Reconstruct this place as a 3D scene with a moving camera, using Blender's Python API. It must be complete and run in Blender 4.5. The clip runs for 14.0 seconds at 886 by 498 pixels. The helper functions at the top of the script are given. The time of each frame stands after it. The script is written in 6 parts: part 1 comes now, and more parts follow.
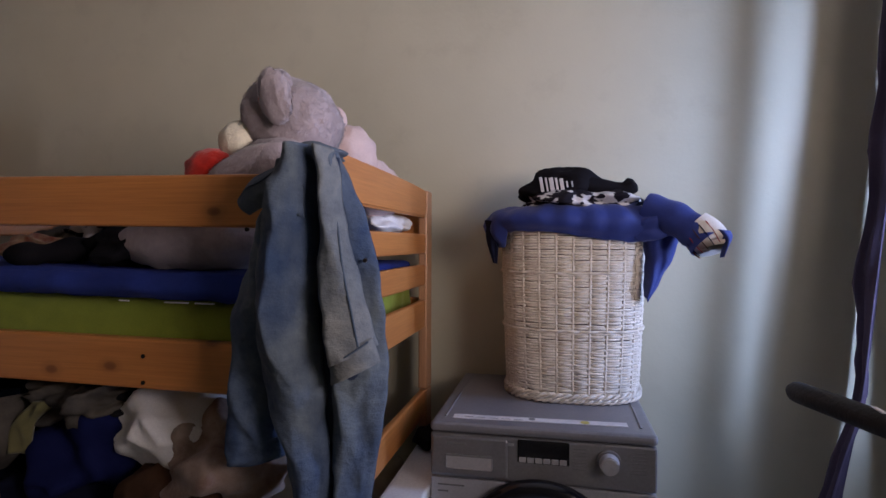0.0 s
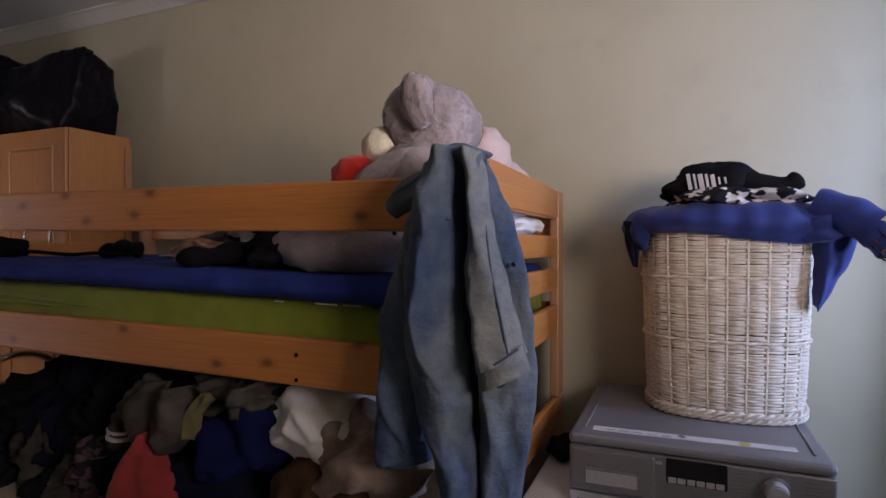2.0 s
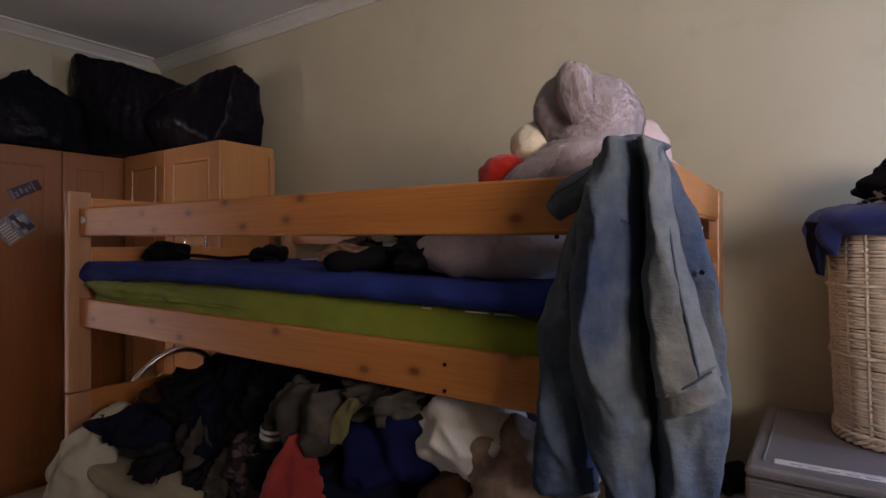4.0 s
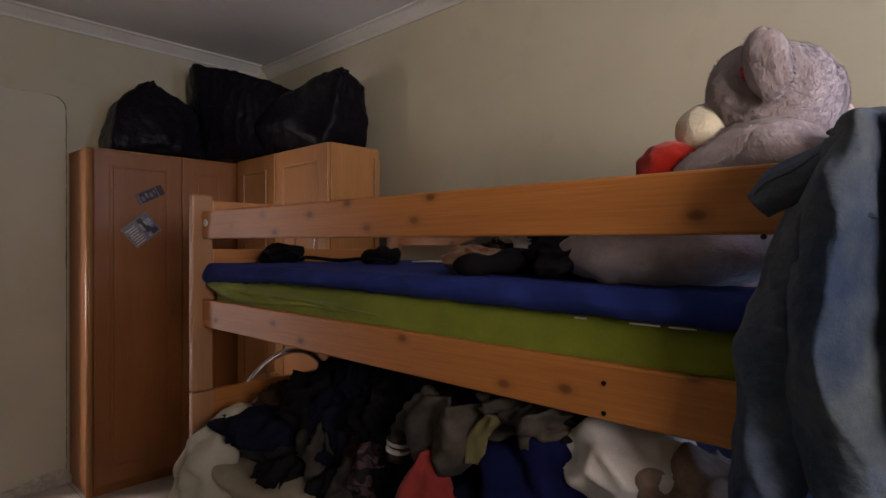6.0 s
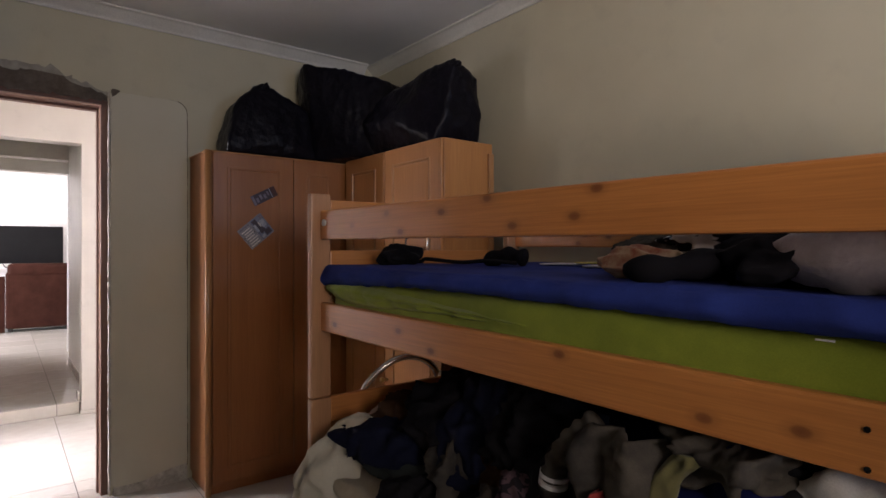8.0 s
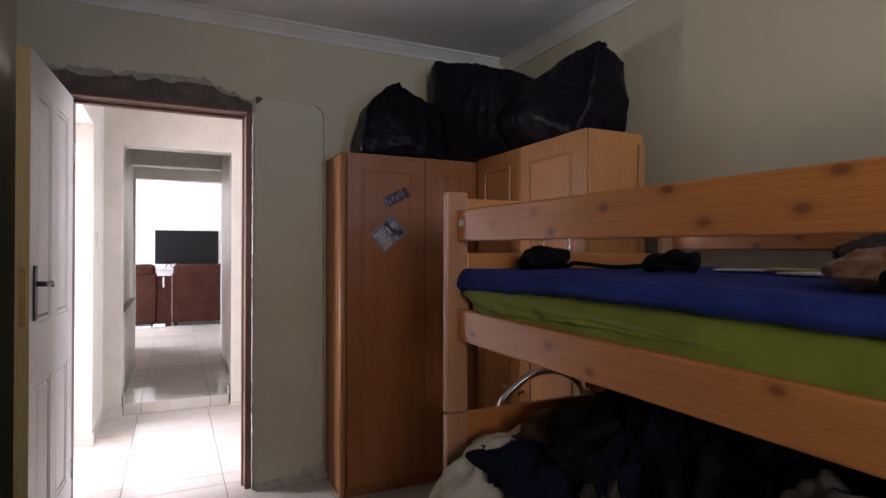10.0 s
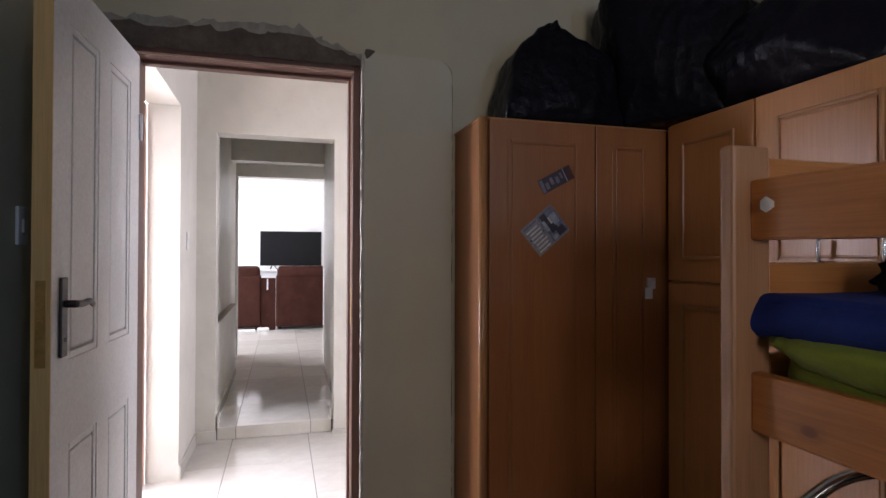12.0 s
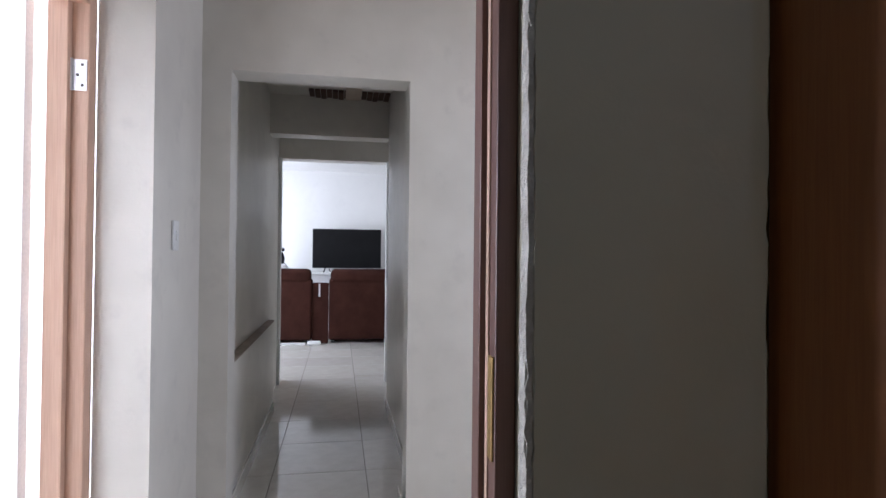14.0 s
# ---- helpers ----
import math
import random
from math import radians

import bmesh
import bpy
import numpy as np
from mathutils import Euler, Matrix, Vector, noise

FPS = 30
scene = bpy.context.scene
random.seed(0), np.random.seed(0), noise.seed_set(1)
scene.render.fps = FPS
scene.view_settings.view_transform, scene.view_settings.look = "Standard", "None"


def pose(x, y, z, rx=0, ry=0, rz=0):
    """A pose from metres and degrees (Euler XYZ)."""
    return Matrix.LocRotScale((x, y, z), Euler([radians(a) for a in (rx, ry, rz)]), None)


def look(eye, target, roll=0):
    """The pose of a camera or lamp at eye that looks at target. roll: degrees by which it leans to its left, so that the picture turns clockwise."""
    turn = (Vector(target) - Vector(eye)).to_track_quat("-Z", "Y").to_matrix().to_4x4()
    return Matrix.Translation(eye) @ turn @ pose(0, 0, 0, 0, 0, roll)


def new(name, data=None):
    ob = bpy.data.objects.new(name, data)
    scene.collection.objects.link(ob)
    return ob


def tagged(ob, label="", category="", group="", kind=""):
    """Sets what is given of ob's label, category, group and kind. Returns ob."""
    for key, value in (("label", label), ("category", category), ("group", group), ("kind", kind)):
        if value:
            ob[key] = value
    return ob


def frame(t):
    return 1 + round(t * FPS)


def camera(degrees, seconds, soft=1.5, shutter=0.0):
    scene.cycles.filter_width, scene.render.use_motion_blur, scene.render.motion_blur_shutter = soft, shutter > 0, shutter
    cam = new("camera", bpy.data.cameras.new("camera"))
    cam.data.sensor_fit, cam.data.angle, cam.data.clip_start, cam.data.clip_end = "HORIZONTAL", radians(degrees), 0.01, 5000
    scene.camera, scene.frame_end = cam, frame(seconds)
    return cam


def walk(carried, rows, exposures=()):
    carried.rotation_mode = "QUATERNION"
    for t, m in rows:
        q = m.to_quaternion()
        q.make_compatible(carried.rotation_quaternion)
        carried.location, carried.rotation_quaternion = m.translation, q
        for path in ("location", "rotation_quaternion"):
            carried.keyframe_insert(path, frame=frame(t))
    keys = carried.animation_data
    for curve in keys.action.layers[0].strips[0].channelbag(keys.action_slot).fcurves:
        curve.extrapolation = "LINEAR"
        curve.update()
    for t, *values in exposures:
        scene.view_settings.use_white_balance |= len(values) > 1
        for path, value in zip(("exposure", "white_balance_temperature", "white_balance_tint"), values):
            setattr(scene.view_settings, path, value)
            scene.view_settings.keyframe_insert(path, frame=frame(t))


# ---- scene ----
cam = camera(76.5, 14.0)
METRES, EYE, TILT, LEAN, TURN = 3.24, 1.295, 0.0, 0.0, 11.6
ROWS = [
    (0.0, 0.0, 0.0, 0.0, 0.0, -0.67, -0.19),
    (0.5, -0.0048, 0.0046, -0.0004, 2.54, -0.65, -0.13),
    (1.0, -0.0075, 0.0072, -0.0002, 5.39, -0.54, -0.05),
    (1.5, -0.0129, 0.0069, 0.0016, 8.42, -0.58, -0.04),
    (2.0, -0.0207, 0.0092, 0.0007, 11.4, -0.48, 0.04),
    (2.5, -0.0288, 0.0116, 0.0009, 14.87, -0.36, 0.04),
    (3.0, -0.0355, 0.0168, 0.0005, 17.89, -0.2, 0.02),
    (5.5, -0.0891, 0.0383, 0.0018, 29.41, 0.01, 0.12),
    (6.0, -0.1043, 0.0423, 0.0018, 31.43, 0.07, 0.12),
    (6.5, -0.1198, 0.0466, 0.0004, 33.5, 0.12, 0.13),
    (7.0, -0.139, 0.0521, 0.0008, 35.42, 0.12, 0.13),
    (9.5, -0.2195, 0.0841, 0.0024, 49.41, 0.44, 0.02),
    (10.0, -0.2335, 0.0916, 0.0021, 52.72, 0.49, -0.03),
    (10.5, -0.2618, 0.0988, 0.0019, 56.44, 0.57, -0.07),
    (11.0, -0.3254, 0.1057, 0.0046, 59.29, 0.6, -0.12),
    (11.5, -0.4031, 0.1308, -0.0003, 60.64, 0.64, -0.13),
    (12.0, -0.5039, 0.172, 0.007, 62.38, 0.58, -0.16),
    (12.5, -0.6127, 0.1976, 0.0109, 64.42, 0.55, -0.15),
    (13.0, -0.7292, 0.2261, 0.0074, 65.75, 0.56, -0.39),
    (13.5, -0.849, 0.2614, 0.0123, 66.94, 0.6, -0.54),
    (14.0, -0.9666, 0.2824, 0.0127, 67.96, 0.62, -0.58),
]
walk(cam, [(t, pose(0, 0, EYE, TILT, LEAN, TURN) @ pose(METRES * x, METRES * y, METRES * z, 90 + pitch, roll, yaw)) for t, x, y, z, yaw, pitch, roll in ROWS],
     exposures=[(0.0, -0.2, 6250, 32), (1.5, -0.16, 6400, 31), (3.0, -0.15, 6750, 30), (5.5, 0.02, 6850, 27), (7.0, 0.14, 6750, 25), (9.5, 0.2, 6220, 24), (10.5, 0.17, 6180, 24), (11.5, 0.08, 6120, 22), (12.5, -0.22, 5900, 20), (13.0, -0.52, 5750, 18.5), (14.0, -0.85, 5540, 16)])

# ---- light ----
world = bpy.data.worlds.new("world")
world.use_nodes = True
scene.world = world
wn = world.node_tree
sky = wn.nodes.new("ShaderNodeTexSky")
sky.sky_type, sky.sun_disc = "NISHITA", False
sky.sun_elevation, sky.sun_rotation = radians(42), radians(200)
wn.nodes["Background"].inputs["Strength"].default_value = 0.12
wn.links.new(sky.outputs["Color"], wn.nodes["Background"].inputs["Color"])


def area(name, eye, target, sx, sy, watts, colour, spread=180):
    d = bpy.data.lights.new(name, "AREA")
    d.shape, d.size, d.size_y, d.energy, d.color = "RECTANGLE", sx, sy, watts, colour
    d.spread = radians(spread)
    ob = new(name, d)
    ob.matrix_world = look(eye, target)
    return ob


# daylight standing in the window openings
area("window_light_bedroom", (1.22, 1.60, 1.44), (-0.2, 2.10, 1.40), 0.05, 1.30, 22.0, (0.42, 0.64, 1.0))
# added warm fill in an assumed opening, aimed upward to leave low things dark
area("window_light_bedroom_south", (1.26, 0.02, 1.66), (-1.6, 2.15, 2.45), 0.72, 0.78, 13, (1.0, 0.935, 0.81), 100)
area("window_light_side_room", (-5.25, -3.02, 1.5), (-5.25, 0, 1.3), 2.6, 1.5, 520, (0.94, 0.95, 1.0))
area("window_light_living", (-11.0, -2.62, 1.5), (-11.0, 2, 1.0), 3.0, 1.5, 250, (0.97, 0.98, 1.0))
area("window_light_hall", (-5.1, 2.36, 1.6), (-5.1, 0, 1.2), 0.9, 1.0, 40, (0.94, 0.95, 1.0))


# ---- materials ----
def nodes_of(name, rough, metal=0.0, sheen=0.0, spec=0.5):
    m = bpy.data.materials.new(name)
    m.use_nodes = True
    b = m.node_tree.nodes["Principled BSDF"]
    b.inputs["Roughness"].default_value = rough
    b.inputs["Metallic"].default_value = metal
    b.inputs["Sheen Weight"].default_value = sheen
    b.inputs["Specular IOR Level"].default_value = spec
    return m, m.node_tree, b


def noise_node(nt, src, scale, detail=5.0, rough=0.6):
    n = nt.nodes.new("ShaderNodeTexNoise")
    n.inputs["Scale"].default_value, n.inputs["Detail"].default_value, n.inputs["Roughness"].default_value = scale, detail, rough
    nt.links.new(src, n.inputs["Vector"])
    return n.outputs["Fac"]


def ramp(nt, fac, *stops):
    r = nt.nodes.new("ShaderNodeValToRGB")
    e = r.color_ramp.elements
    while len(e) < len(stops):
        e.new(0.5)
    for k, (p, c) in zip(e, stops):
        k.position, k.color = p, (*c, 1)
    nt.links.new(fac, r.inputs["Fac"])
    return r.outputs["Color"]


def mixed(nt, a, b, fac, mode="MIX"):
    n = nt.nodes.new("ShaderNodeMix")
    n.data_type, n.blend_type = "RGBA", mode
    for value, key in ((fac, 0), (a, 6), (b, 7)):
        if hasattr(value, "links"):
            nt.links.new(value, n.inputs[key])
        else:
            n.inputs[key].default_value = value if key == 0 else (*value, 1)
    return n.outputs[2]


def bumped(nt, b, height, strength, distance=0.01):
    n = nt.nodes.new("ShaderNodeBump")
    n.inputs["Strength"].default_value, n.inputs["Distance"].default_value = strength, distance
    nt.links.new(height, n.inputs["Height"])
    nt.links.new(n.outputs["Normal"], b.inputs["Normal"])


def coords(nt, scale=(1, 1, 1)):
    tc, mp = nt.nodes.new("ShaderNodeTexCoord"), nt.nodes.new("ShaderNodeMapping")
    mp.inputs["Scale"].default_value = scale
    nt.links.new(tc.outputs["Object"], mp.inputs["Vector"])
    return mp.outputs["Vector"]


def mottled(name, c1, c2, scale, rough=0.7, bump=0.2, fine=120.0, metal=0.0, sheen=0.0, stretch=(1, 1, 1), spec=0.5, depth=0.004):
    """Two scales of variation: broad stains and a fine grain with relief."""
    m, nt, b = nodes_of(name, rough, metal, sheen, spec)
    v = coords(nt, stretch)
    broad = noise_node(nt, v, scale, 6)
    grain = noise_node(nt, v, fine, 3)
    col = ramp(nt, broad, (0.32, c2), (0.68, c1))
    col = mixed(nt, col, ramp(nt, grain, (0.25, (0.72, 0.72, 0.72)), (0.75, (1.12, 1.12, 1.12))), 0.45, "MULTIPLY")
    nt.links.new(col, b.inputs["Base Color"])
    if bump:
        bumped(nt, b, grain, bump, depth)
    return m


def timber(name, light, dark, along, rough=0.42, knots=0.0, ring=9.0, coat=0.0):
    """Planed wood with its grain along one axis and, where asked, knots."""
    m, nt, b = nodes_of(name, rough)
    b.inputs["Coat Weight"].default_value = coat
    b.inputs["Coat Roughness"].default_value = 0.25
    st = [ring, ring, ring]
    st["xyz".index(along)] = ring * 0.05
    v = coords(nt, st)
    warp = noise_node(nt, v, 1.2, 3)
    w = nt.nodes.new("ShaderNodeTexWave")
    w.bands_direction = "Z" if along != "z" else "X"
    w.inputs["Scale"].default_value, w.inputs["Distortion"].default_value, w.inputs["Detail"].default_value = 1.3, 9.0, 3.0
    nt.links.new(v, w.inputs["Vector"])
    mid = [(p + q) / 2 for p, q in zip(light, dark)]
    col = mixed(nt, ramp(nt, warp, (0.3, mid), (0.7, light)), ramp(nt, w.outputs["Fac"], (0.1, dark), (0.6, light)), 0.08)
    fib = [260, 260, 260]
    fib["xyz".index(along)] = 7
    fibre = noise_node(nt, coords(nt, fib), 1.0, 2)
    col = mixed(nt, col, ramp(nt, fibre, (0.3, (0.78, 0.74, 0.7)), (0.7, (1.06, 1.06, 1.06))), 0.6, "MULTIPLY")
    if knots:
        sp, cb = nt.nodes.new("ShaderNodeSeparateXYZ"), nt.nodes.new("ShaderNodeCombineXYZ")
        nt.links.new(coords(nt, (4.7, 1, 8.0)), sp.inputs[0])
        nt.links.new(sp.outputs[0], cb.inputs[0])
        nt.links.new(sp.outputs[2], cb.inputs[1])
        vo = nt.nodes.new("ShaderNodeTexVoronoi")
        vo.voronoi_dimensions = "2D"
        vo.inputs["Scale"].default_value, vo.inputs["Randomness"].default_value = 1.0, 1.0
        nt.links.new(cb.outputs[0], vo.inputs["Vector"])
        spot = ramp(nt, vo.outputs["Distance"], (0.0, (0.9, 0.9, 0.9)), (0.055, (0.75, 0.75, 0.75)), (0.085, (0.28, 0.28, 0.28)), (0.17, (0, 0, 0)))
        keep = nt.nodes.new("ShaderNodeSeparateColor")
        nt.links.new(vo.outputs["Color"], keep.inputs[0])
        spot = mixed(nt, spot, ramp(nt, keep.outputs[0], (0.25, (0, 0, 0)), (0.33, (1, 1, 1))), 1.0, "MULTIPLY")
        col = mixed(nt, col, (0.17, 0.052, 0.017), spot)
    nt.links.new(col, b.inputs["Base Color"])
    bumped(nt, b, fibre, 0.12, 0.002)
    return m


def plaster(name, c1, c2, stain, worn=0.35, rough=0.62):
    """Hand-trowelled painted plaster: cloudy colour, stains and soft waves."""
    m, nt, b = nodes_of(name, rough)
    v = coords(nt)
    broad, mid, fine = noise_node(nt, v, 1.1, 4), noise_node(nt, v, 7, 6), noise_node(nt, v, 70, 4)
    col = ramp(nt, broad, (0.3, c2), (0.7, c1))
    col = mixed(nt, col, stain, ramp(nt, mid, (0.56, (0, 0, 0)), (0.8, (worn, worn, worn))))
    nt.links.new(col, b.inputs["Base Color"])
    s = nt.nodes.new("ShaderNodeMath")
    s.operation = "MULTIPLY_ADD"
    s.inputs[1].default_value = 0.25
    nt.links.new(fine, s.inputs[0])
    nt.links.new(mid, s.inputs[2])
    bumped(nt, b, s.outputs[0], 0.35, 0.006)
    return m


def tile_material(name, c1, c2):
    m, nt, b = nodes_of(name, 0.13)
    v = coords(nt)
    info = nt.nodes.new("ShaderNodeObjectInfo")
    col = ramp(nt, noise_node(nt, v, 9, 6), (0.3, c2), (0.7, c1))
    col = mixed(nt, col, ramp(nt, info.outputs["Random"], (0, (0.9, 0.9, 0.9)), (1, (1.03, 1.03, 1.03))), 1.0, "MULTIPLY")
    nt.links.new(col, b.inputs["Base Color"])
    rg = nt.nodes.new("ShaderNodeMapRange")
    rg.inputs["To Min"].default_value, rg.inputs["To Max"].default_value = 0.05, 0.14
    nt.links.new(noise_node(nt, v, 5, 4), rg.inputs["Value"])
    nt.links.new(rg.outputs["Result"], b.inputs["Roughness"])
    return m


def cloth(name, c1, c2=None, scale=9.0, rough=0.9, sheen=0.15):
    return mottled(name, c1, c2 or [k * 0.72 for k in c1], scale, rough, 0.35, 330.0, sheen=sheen if max(c1) > 0.1 else 0.0, spec=0.2 if max(c1) > 0.1 else 0.08, depth=0.002)


def worn_denim(name, c1, c2):
    """Washed twill: long faded patches, small wrinkles and a fine diagonal weave."""
    m, nt, b = nodes_of(name, 0.88, 0.0, 0.05, 0.2)
    fade = noise_node(nt, coords(nt, (1, 1, 0.6)), 7, 7, 0.6)
    crease = noise_node(nt, coords(nt, (1, 1, 1.5)), 24, 5, 0.55)
    weave = noise_node(nt, coords(nt), 420, 2)
    col = ramp(nt, fade, (0.34, c2), (0.50, [0.6 * p + 0.4 * q for p, q in zip(c2, c1)]), (0.70, c1))
    col = mixed(nt, col, ramp(nt, crease, (0.3, (0.60, 0.63, 0.70)), (0.7, (1.18, 1.16, 1.12))), 0.75, "MULTIPLY")
    col = mixed(nt, col, ramp(nt, weave, (0.3, (0.75, 0.77, 0.8)), (0.7, (1.1, 1.1, 1.1))), 0.5, "MULTIPLY")
    nt.links.new(col, b.inputs["Base Color"])
    s = nt.nodes.new("ShaderNodeMath")
    s.operation = "MULTIPLY_ADD"
    s.inputs[1].default_value = 0.06
    nt.links.new(weave, s.inputs[0])
    nt.links.new(crease, s.inputs[2])
    bumped(nt, b, s.outputs[0], 0.6, 0.014)
    return m


wall_paint = plaster("green_cream_paint", (0.57, 0.525, 0.375), (0.48, 0.44, 0.31), (0.39, 0.35, 0.245))
hall_paint = plaster("grey_white_skim", (0.72, 0.69, 0.625), (0.54, 0.513, 0.46), (0.44, 0.42, 0.39), 0.45, 0.42)
white_wall = plaster("white_wall_paint", (0.82, 0.81, 0.78), (0.77, 0.76, 0.73), (0.68, 0.67, 0.65))
patch_plaster = plaster("fresh_plaster", (0.60, 0.565, 0.44), (0.53, 0.50, 0.385), (0.50, 0.465, 0.355))
ceiling_paint = plaster("ceiling_paint", (0.72, 0.71, 0.68), (0.66, 0.65, 0.62), (0.58, 0.57, 0.54))
cornice_paint = mottled("cornice_paint", (0.70, 0.68, 0.61), (0.62, 0.60, 0.53), 4, 0.6, 0.1)
cement = mottled("raw_cement", (0.17, 0.135, 0.105), (0.10, 0.08, 0.062), 14, 0.95, 0.8, 60, depth=0.01)
crumbled = mottled("crumbled_plaster", (0.66, 0.63, 0.56), (0.42, 0.39, 0.33), 22, 0.95, 0.9, 70, depth=0.01)
tile_cream = tile_material("cream_glazed_tile", (0.66, 0.63, 0.57), (0.58, 0.55, 0.49))
grout = mottled("grout", (0.22, 0.20, 0.18), (0.15, 0.14, 0.12), 20, 0.9, 0.4)
pine_x = timber("oiled_pine_along", (0.63, 0.248, 0.064), (0.42, 0.14, 0.034), "x", 0.40, 1.0, 16, 0.15)
pine_y = timber("oiled_pine_across", (0.56, 0.225, 0.06), (0.36, 0.122, 0.032), "y", 0.42, 0.0, 16, 0.15)
pine_z = timber("oiled_pine_upright", (0.50, 0.26, 0.13), (0.36, 0.17, 0.08), "z", 0.42, 0.0, 16, 0.15)
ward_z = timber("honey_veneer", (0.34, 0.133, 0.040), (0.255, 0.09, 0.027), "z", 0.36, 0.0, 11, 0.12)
# lighter copy of the veneer, standing in for light on the south-facing unit
ward_lit = timber("lit_honey_veneer", (0.54, 0.245, 0.082), (0.41, 0.17, 0.052), "z", 0.30, 0.0, 11, 0.25)
ward_edge = timber("honey_veneer_edge", (0.48, 0.235, 0.09), (0.38, 0.17, 0.06), "z", 0.30, 0.0, 20, 0.25)
meranti = timber("meranti_frame", (0.15, 0.068, 0.045), (0.09, 0.04, 0.028), "z", 0.45, 0.0, 18)
pale_frame = timber("pale_frame_wood", (0.60, 0.40, 0.29), (0.50, 0.31, 0.22), "z", 0.5, 0.0, 18)
raw_pine = timber("raw_pine_edge", (0.66, 0.47, 0.20), (0.55, 0.36, 0.14), "z", 0.6, 0.0, 18)
brown_board = mottled("stained_ceiling_board", (0.13, 0.07, 0.05), (0.06, 0.032, 0.025), 6, 0.7, 0.4, 60)
pale_board = mottled("pale_board", (0.62, 0.52, 0.42), (0.5, 0.41, 0.33), 8, 0.7, 0.3)
door_paint = mottled("white_door_paint", (0.76, 0.742, 0.71), (0.70, 0.683, 0.65), 4, 0.42, 0.08, 90, spec=0.45)
white_plastic = mottled("white_plastic", (0.78, 0.78, 0.76), (0.72, 0.72, 0.70), 20, 0.4, 0.0)
bronze = mottled("dark_bronze", (0.07, 0.06, 0.058), (0.04, 0.035, 0.033), 30, 0.35, 0.1, metal=0.9)
brass = mottled("dull_brass", (0.55, 0.38, 0.14), (0.42, 0.28, 0.1), 40, 0.35, 0.1, metal=0.9)
chrome = mottled("chrome_tube", (0.66, 0.65, 0.63), (0.52, 0.51, 0.5), 30, 0.22, 0.05, metal=1.0)
steel_hinge = mottled("steel_hinge", (0.72, 0.72, 0.73), (0.6, 0.6, 0.62), 30, 0.35, 0.1, metal=0.7)
silver = mottled("silver_enamel", (0.29, 0.285, 0.295), (0.255, 0.25, 0.26), 3, 0.36, 0.02, metal=0.55)
silver_top = mottled("grey_top_panel", (0.235, 0.23, 0.245), (0.195, 0.19, 0.205), 5, 0.42, 0.03, metal=0.2)
silver_light = mottled("pale_silver_plastic", (0.52, 0.515, 0.53), (0.46, 0.455, 0.47), 6, 0.38, 0.02, metal=0.4)
white_enamel = mottled("white_enamel", (0.78, 0.79, 0.80), (0.73, 0.74, 0.75), 5, 0.3, 0.02)
black_gloss = mottled("black_gloss", (0.010, 0.010, 0.012), (0.006, 0.006, 0.008), 8, 0.16, 0.0)
black_rubber = mottled("black_rubber", (0.022, 0.021, 0.022), (0.012, 0.012, 0.012), 40, 0.75, 0.5)
label_paper = mottled("worn_label_paper", (0.72, 0.70, 0.70), (0.55, 0.53, 0.54), 18, 0.7, 0.1)
label_grey = mottled("grey_print", (0.2, 0.2, 0.2), (0.14, 0.14, 0.14), 30, 0.7, 0.0)
yellow_print = mottled("yellow_print", (0.6, 0.48, 0.1), (0.45, 0.36, 0.08), 30, 0.7, 0.0)
willow = mottled("whitewashed_willow", (0.80, 0.74, 0.65), (0.62, 0.54, 0.44), 26, 0.7, 0.25, 200)
blue_quilt = cloth("royal_blue_quilting", (0.028, 0.048, 0.22), (0.017, 0.030, 0.15), 8, 0.62, 0.1)
blue_sheet = cloth("royal_blue_cotton", (0.024, 0.046, 0.25), (0.015, 0.029, 0.165), 6, sheen=0.0)
lime_sheet = cloth("lime_green_cotton", (0.27, 0.325, 0.030), (0.17, 0.215, 0.02), 5)
denim = worn_denim("faded_denim", (0.150, 0.178, 0.190), (0.036, 0.064, 0.128))
# darker denim standing in for shade in the jacket gap and cuff
denim_shade = cloth("shaded_denim", (0.040, 0.056, 0.094), (0.022, 0.032, 0.060), 10)
# lighter copy of the denim: light on the near sleeve put into colour
denim_lit = worn_denim("lit_denim_sleeve", (0.225, 0.232, 0.222), (0.105, 0.128, 0.150))
stitching = cloth("denim_seam", (0.06, 0.085, 0.12))
black_cloth = cloth("black_cotton", (0.012, 0.011, 0.014))
white_print = cloth("white_print", (0.62, 0.6, 0.6), (0.5, 0.48, 0.48))


def printed(name, c1, c2, scale, edge=0.5):
    """Cotton with a hard-edged two-colour print."""
    m, nt, b = nodes_of(name, 0.9, 0.0, 0.0, 0.15)
    v = coords(nt, (1, 1, 1.6))
    col = ramp(nt, noise_node(nt, v, scale, 2), (edge - 0.015, c2), (edge + 0.015, c1))
    weave = noise_node(nt, v, 330, 2)
    nt.links.new(mixed(nt, col, ramp(nt, weave, (0.3, (0.75, 0.75, 0.75)), (0.7, (1.08, 1.08, 1.08))), 0.5, "MULTIPLY"), b.inputs["Base Color"])
    bumped(nt, b, weave, 0.3, 0.002)
    return m


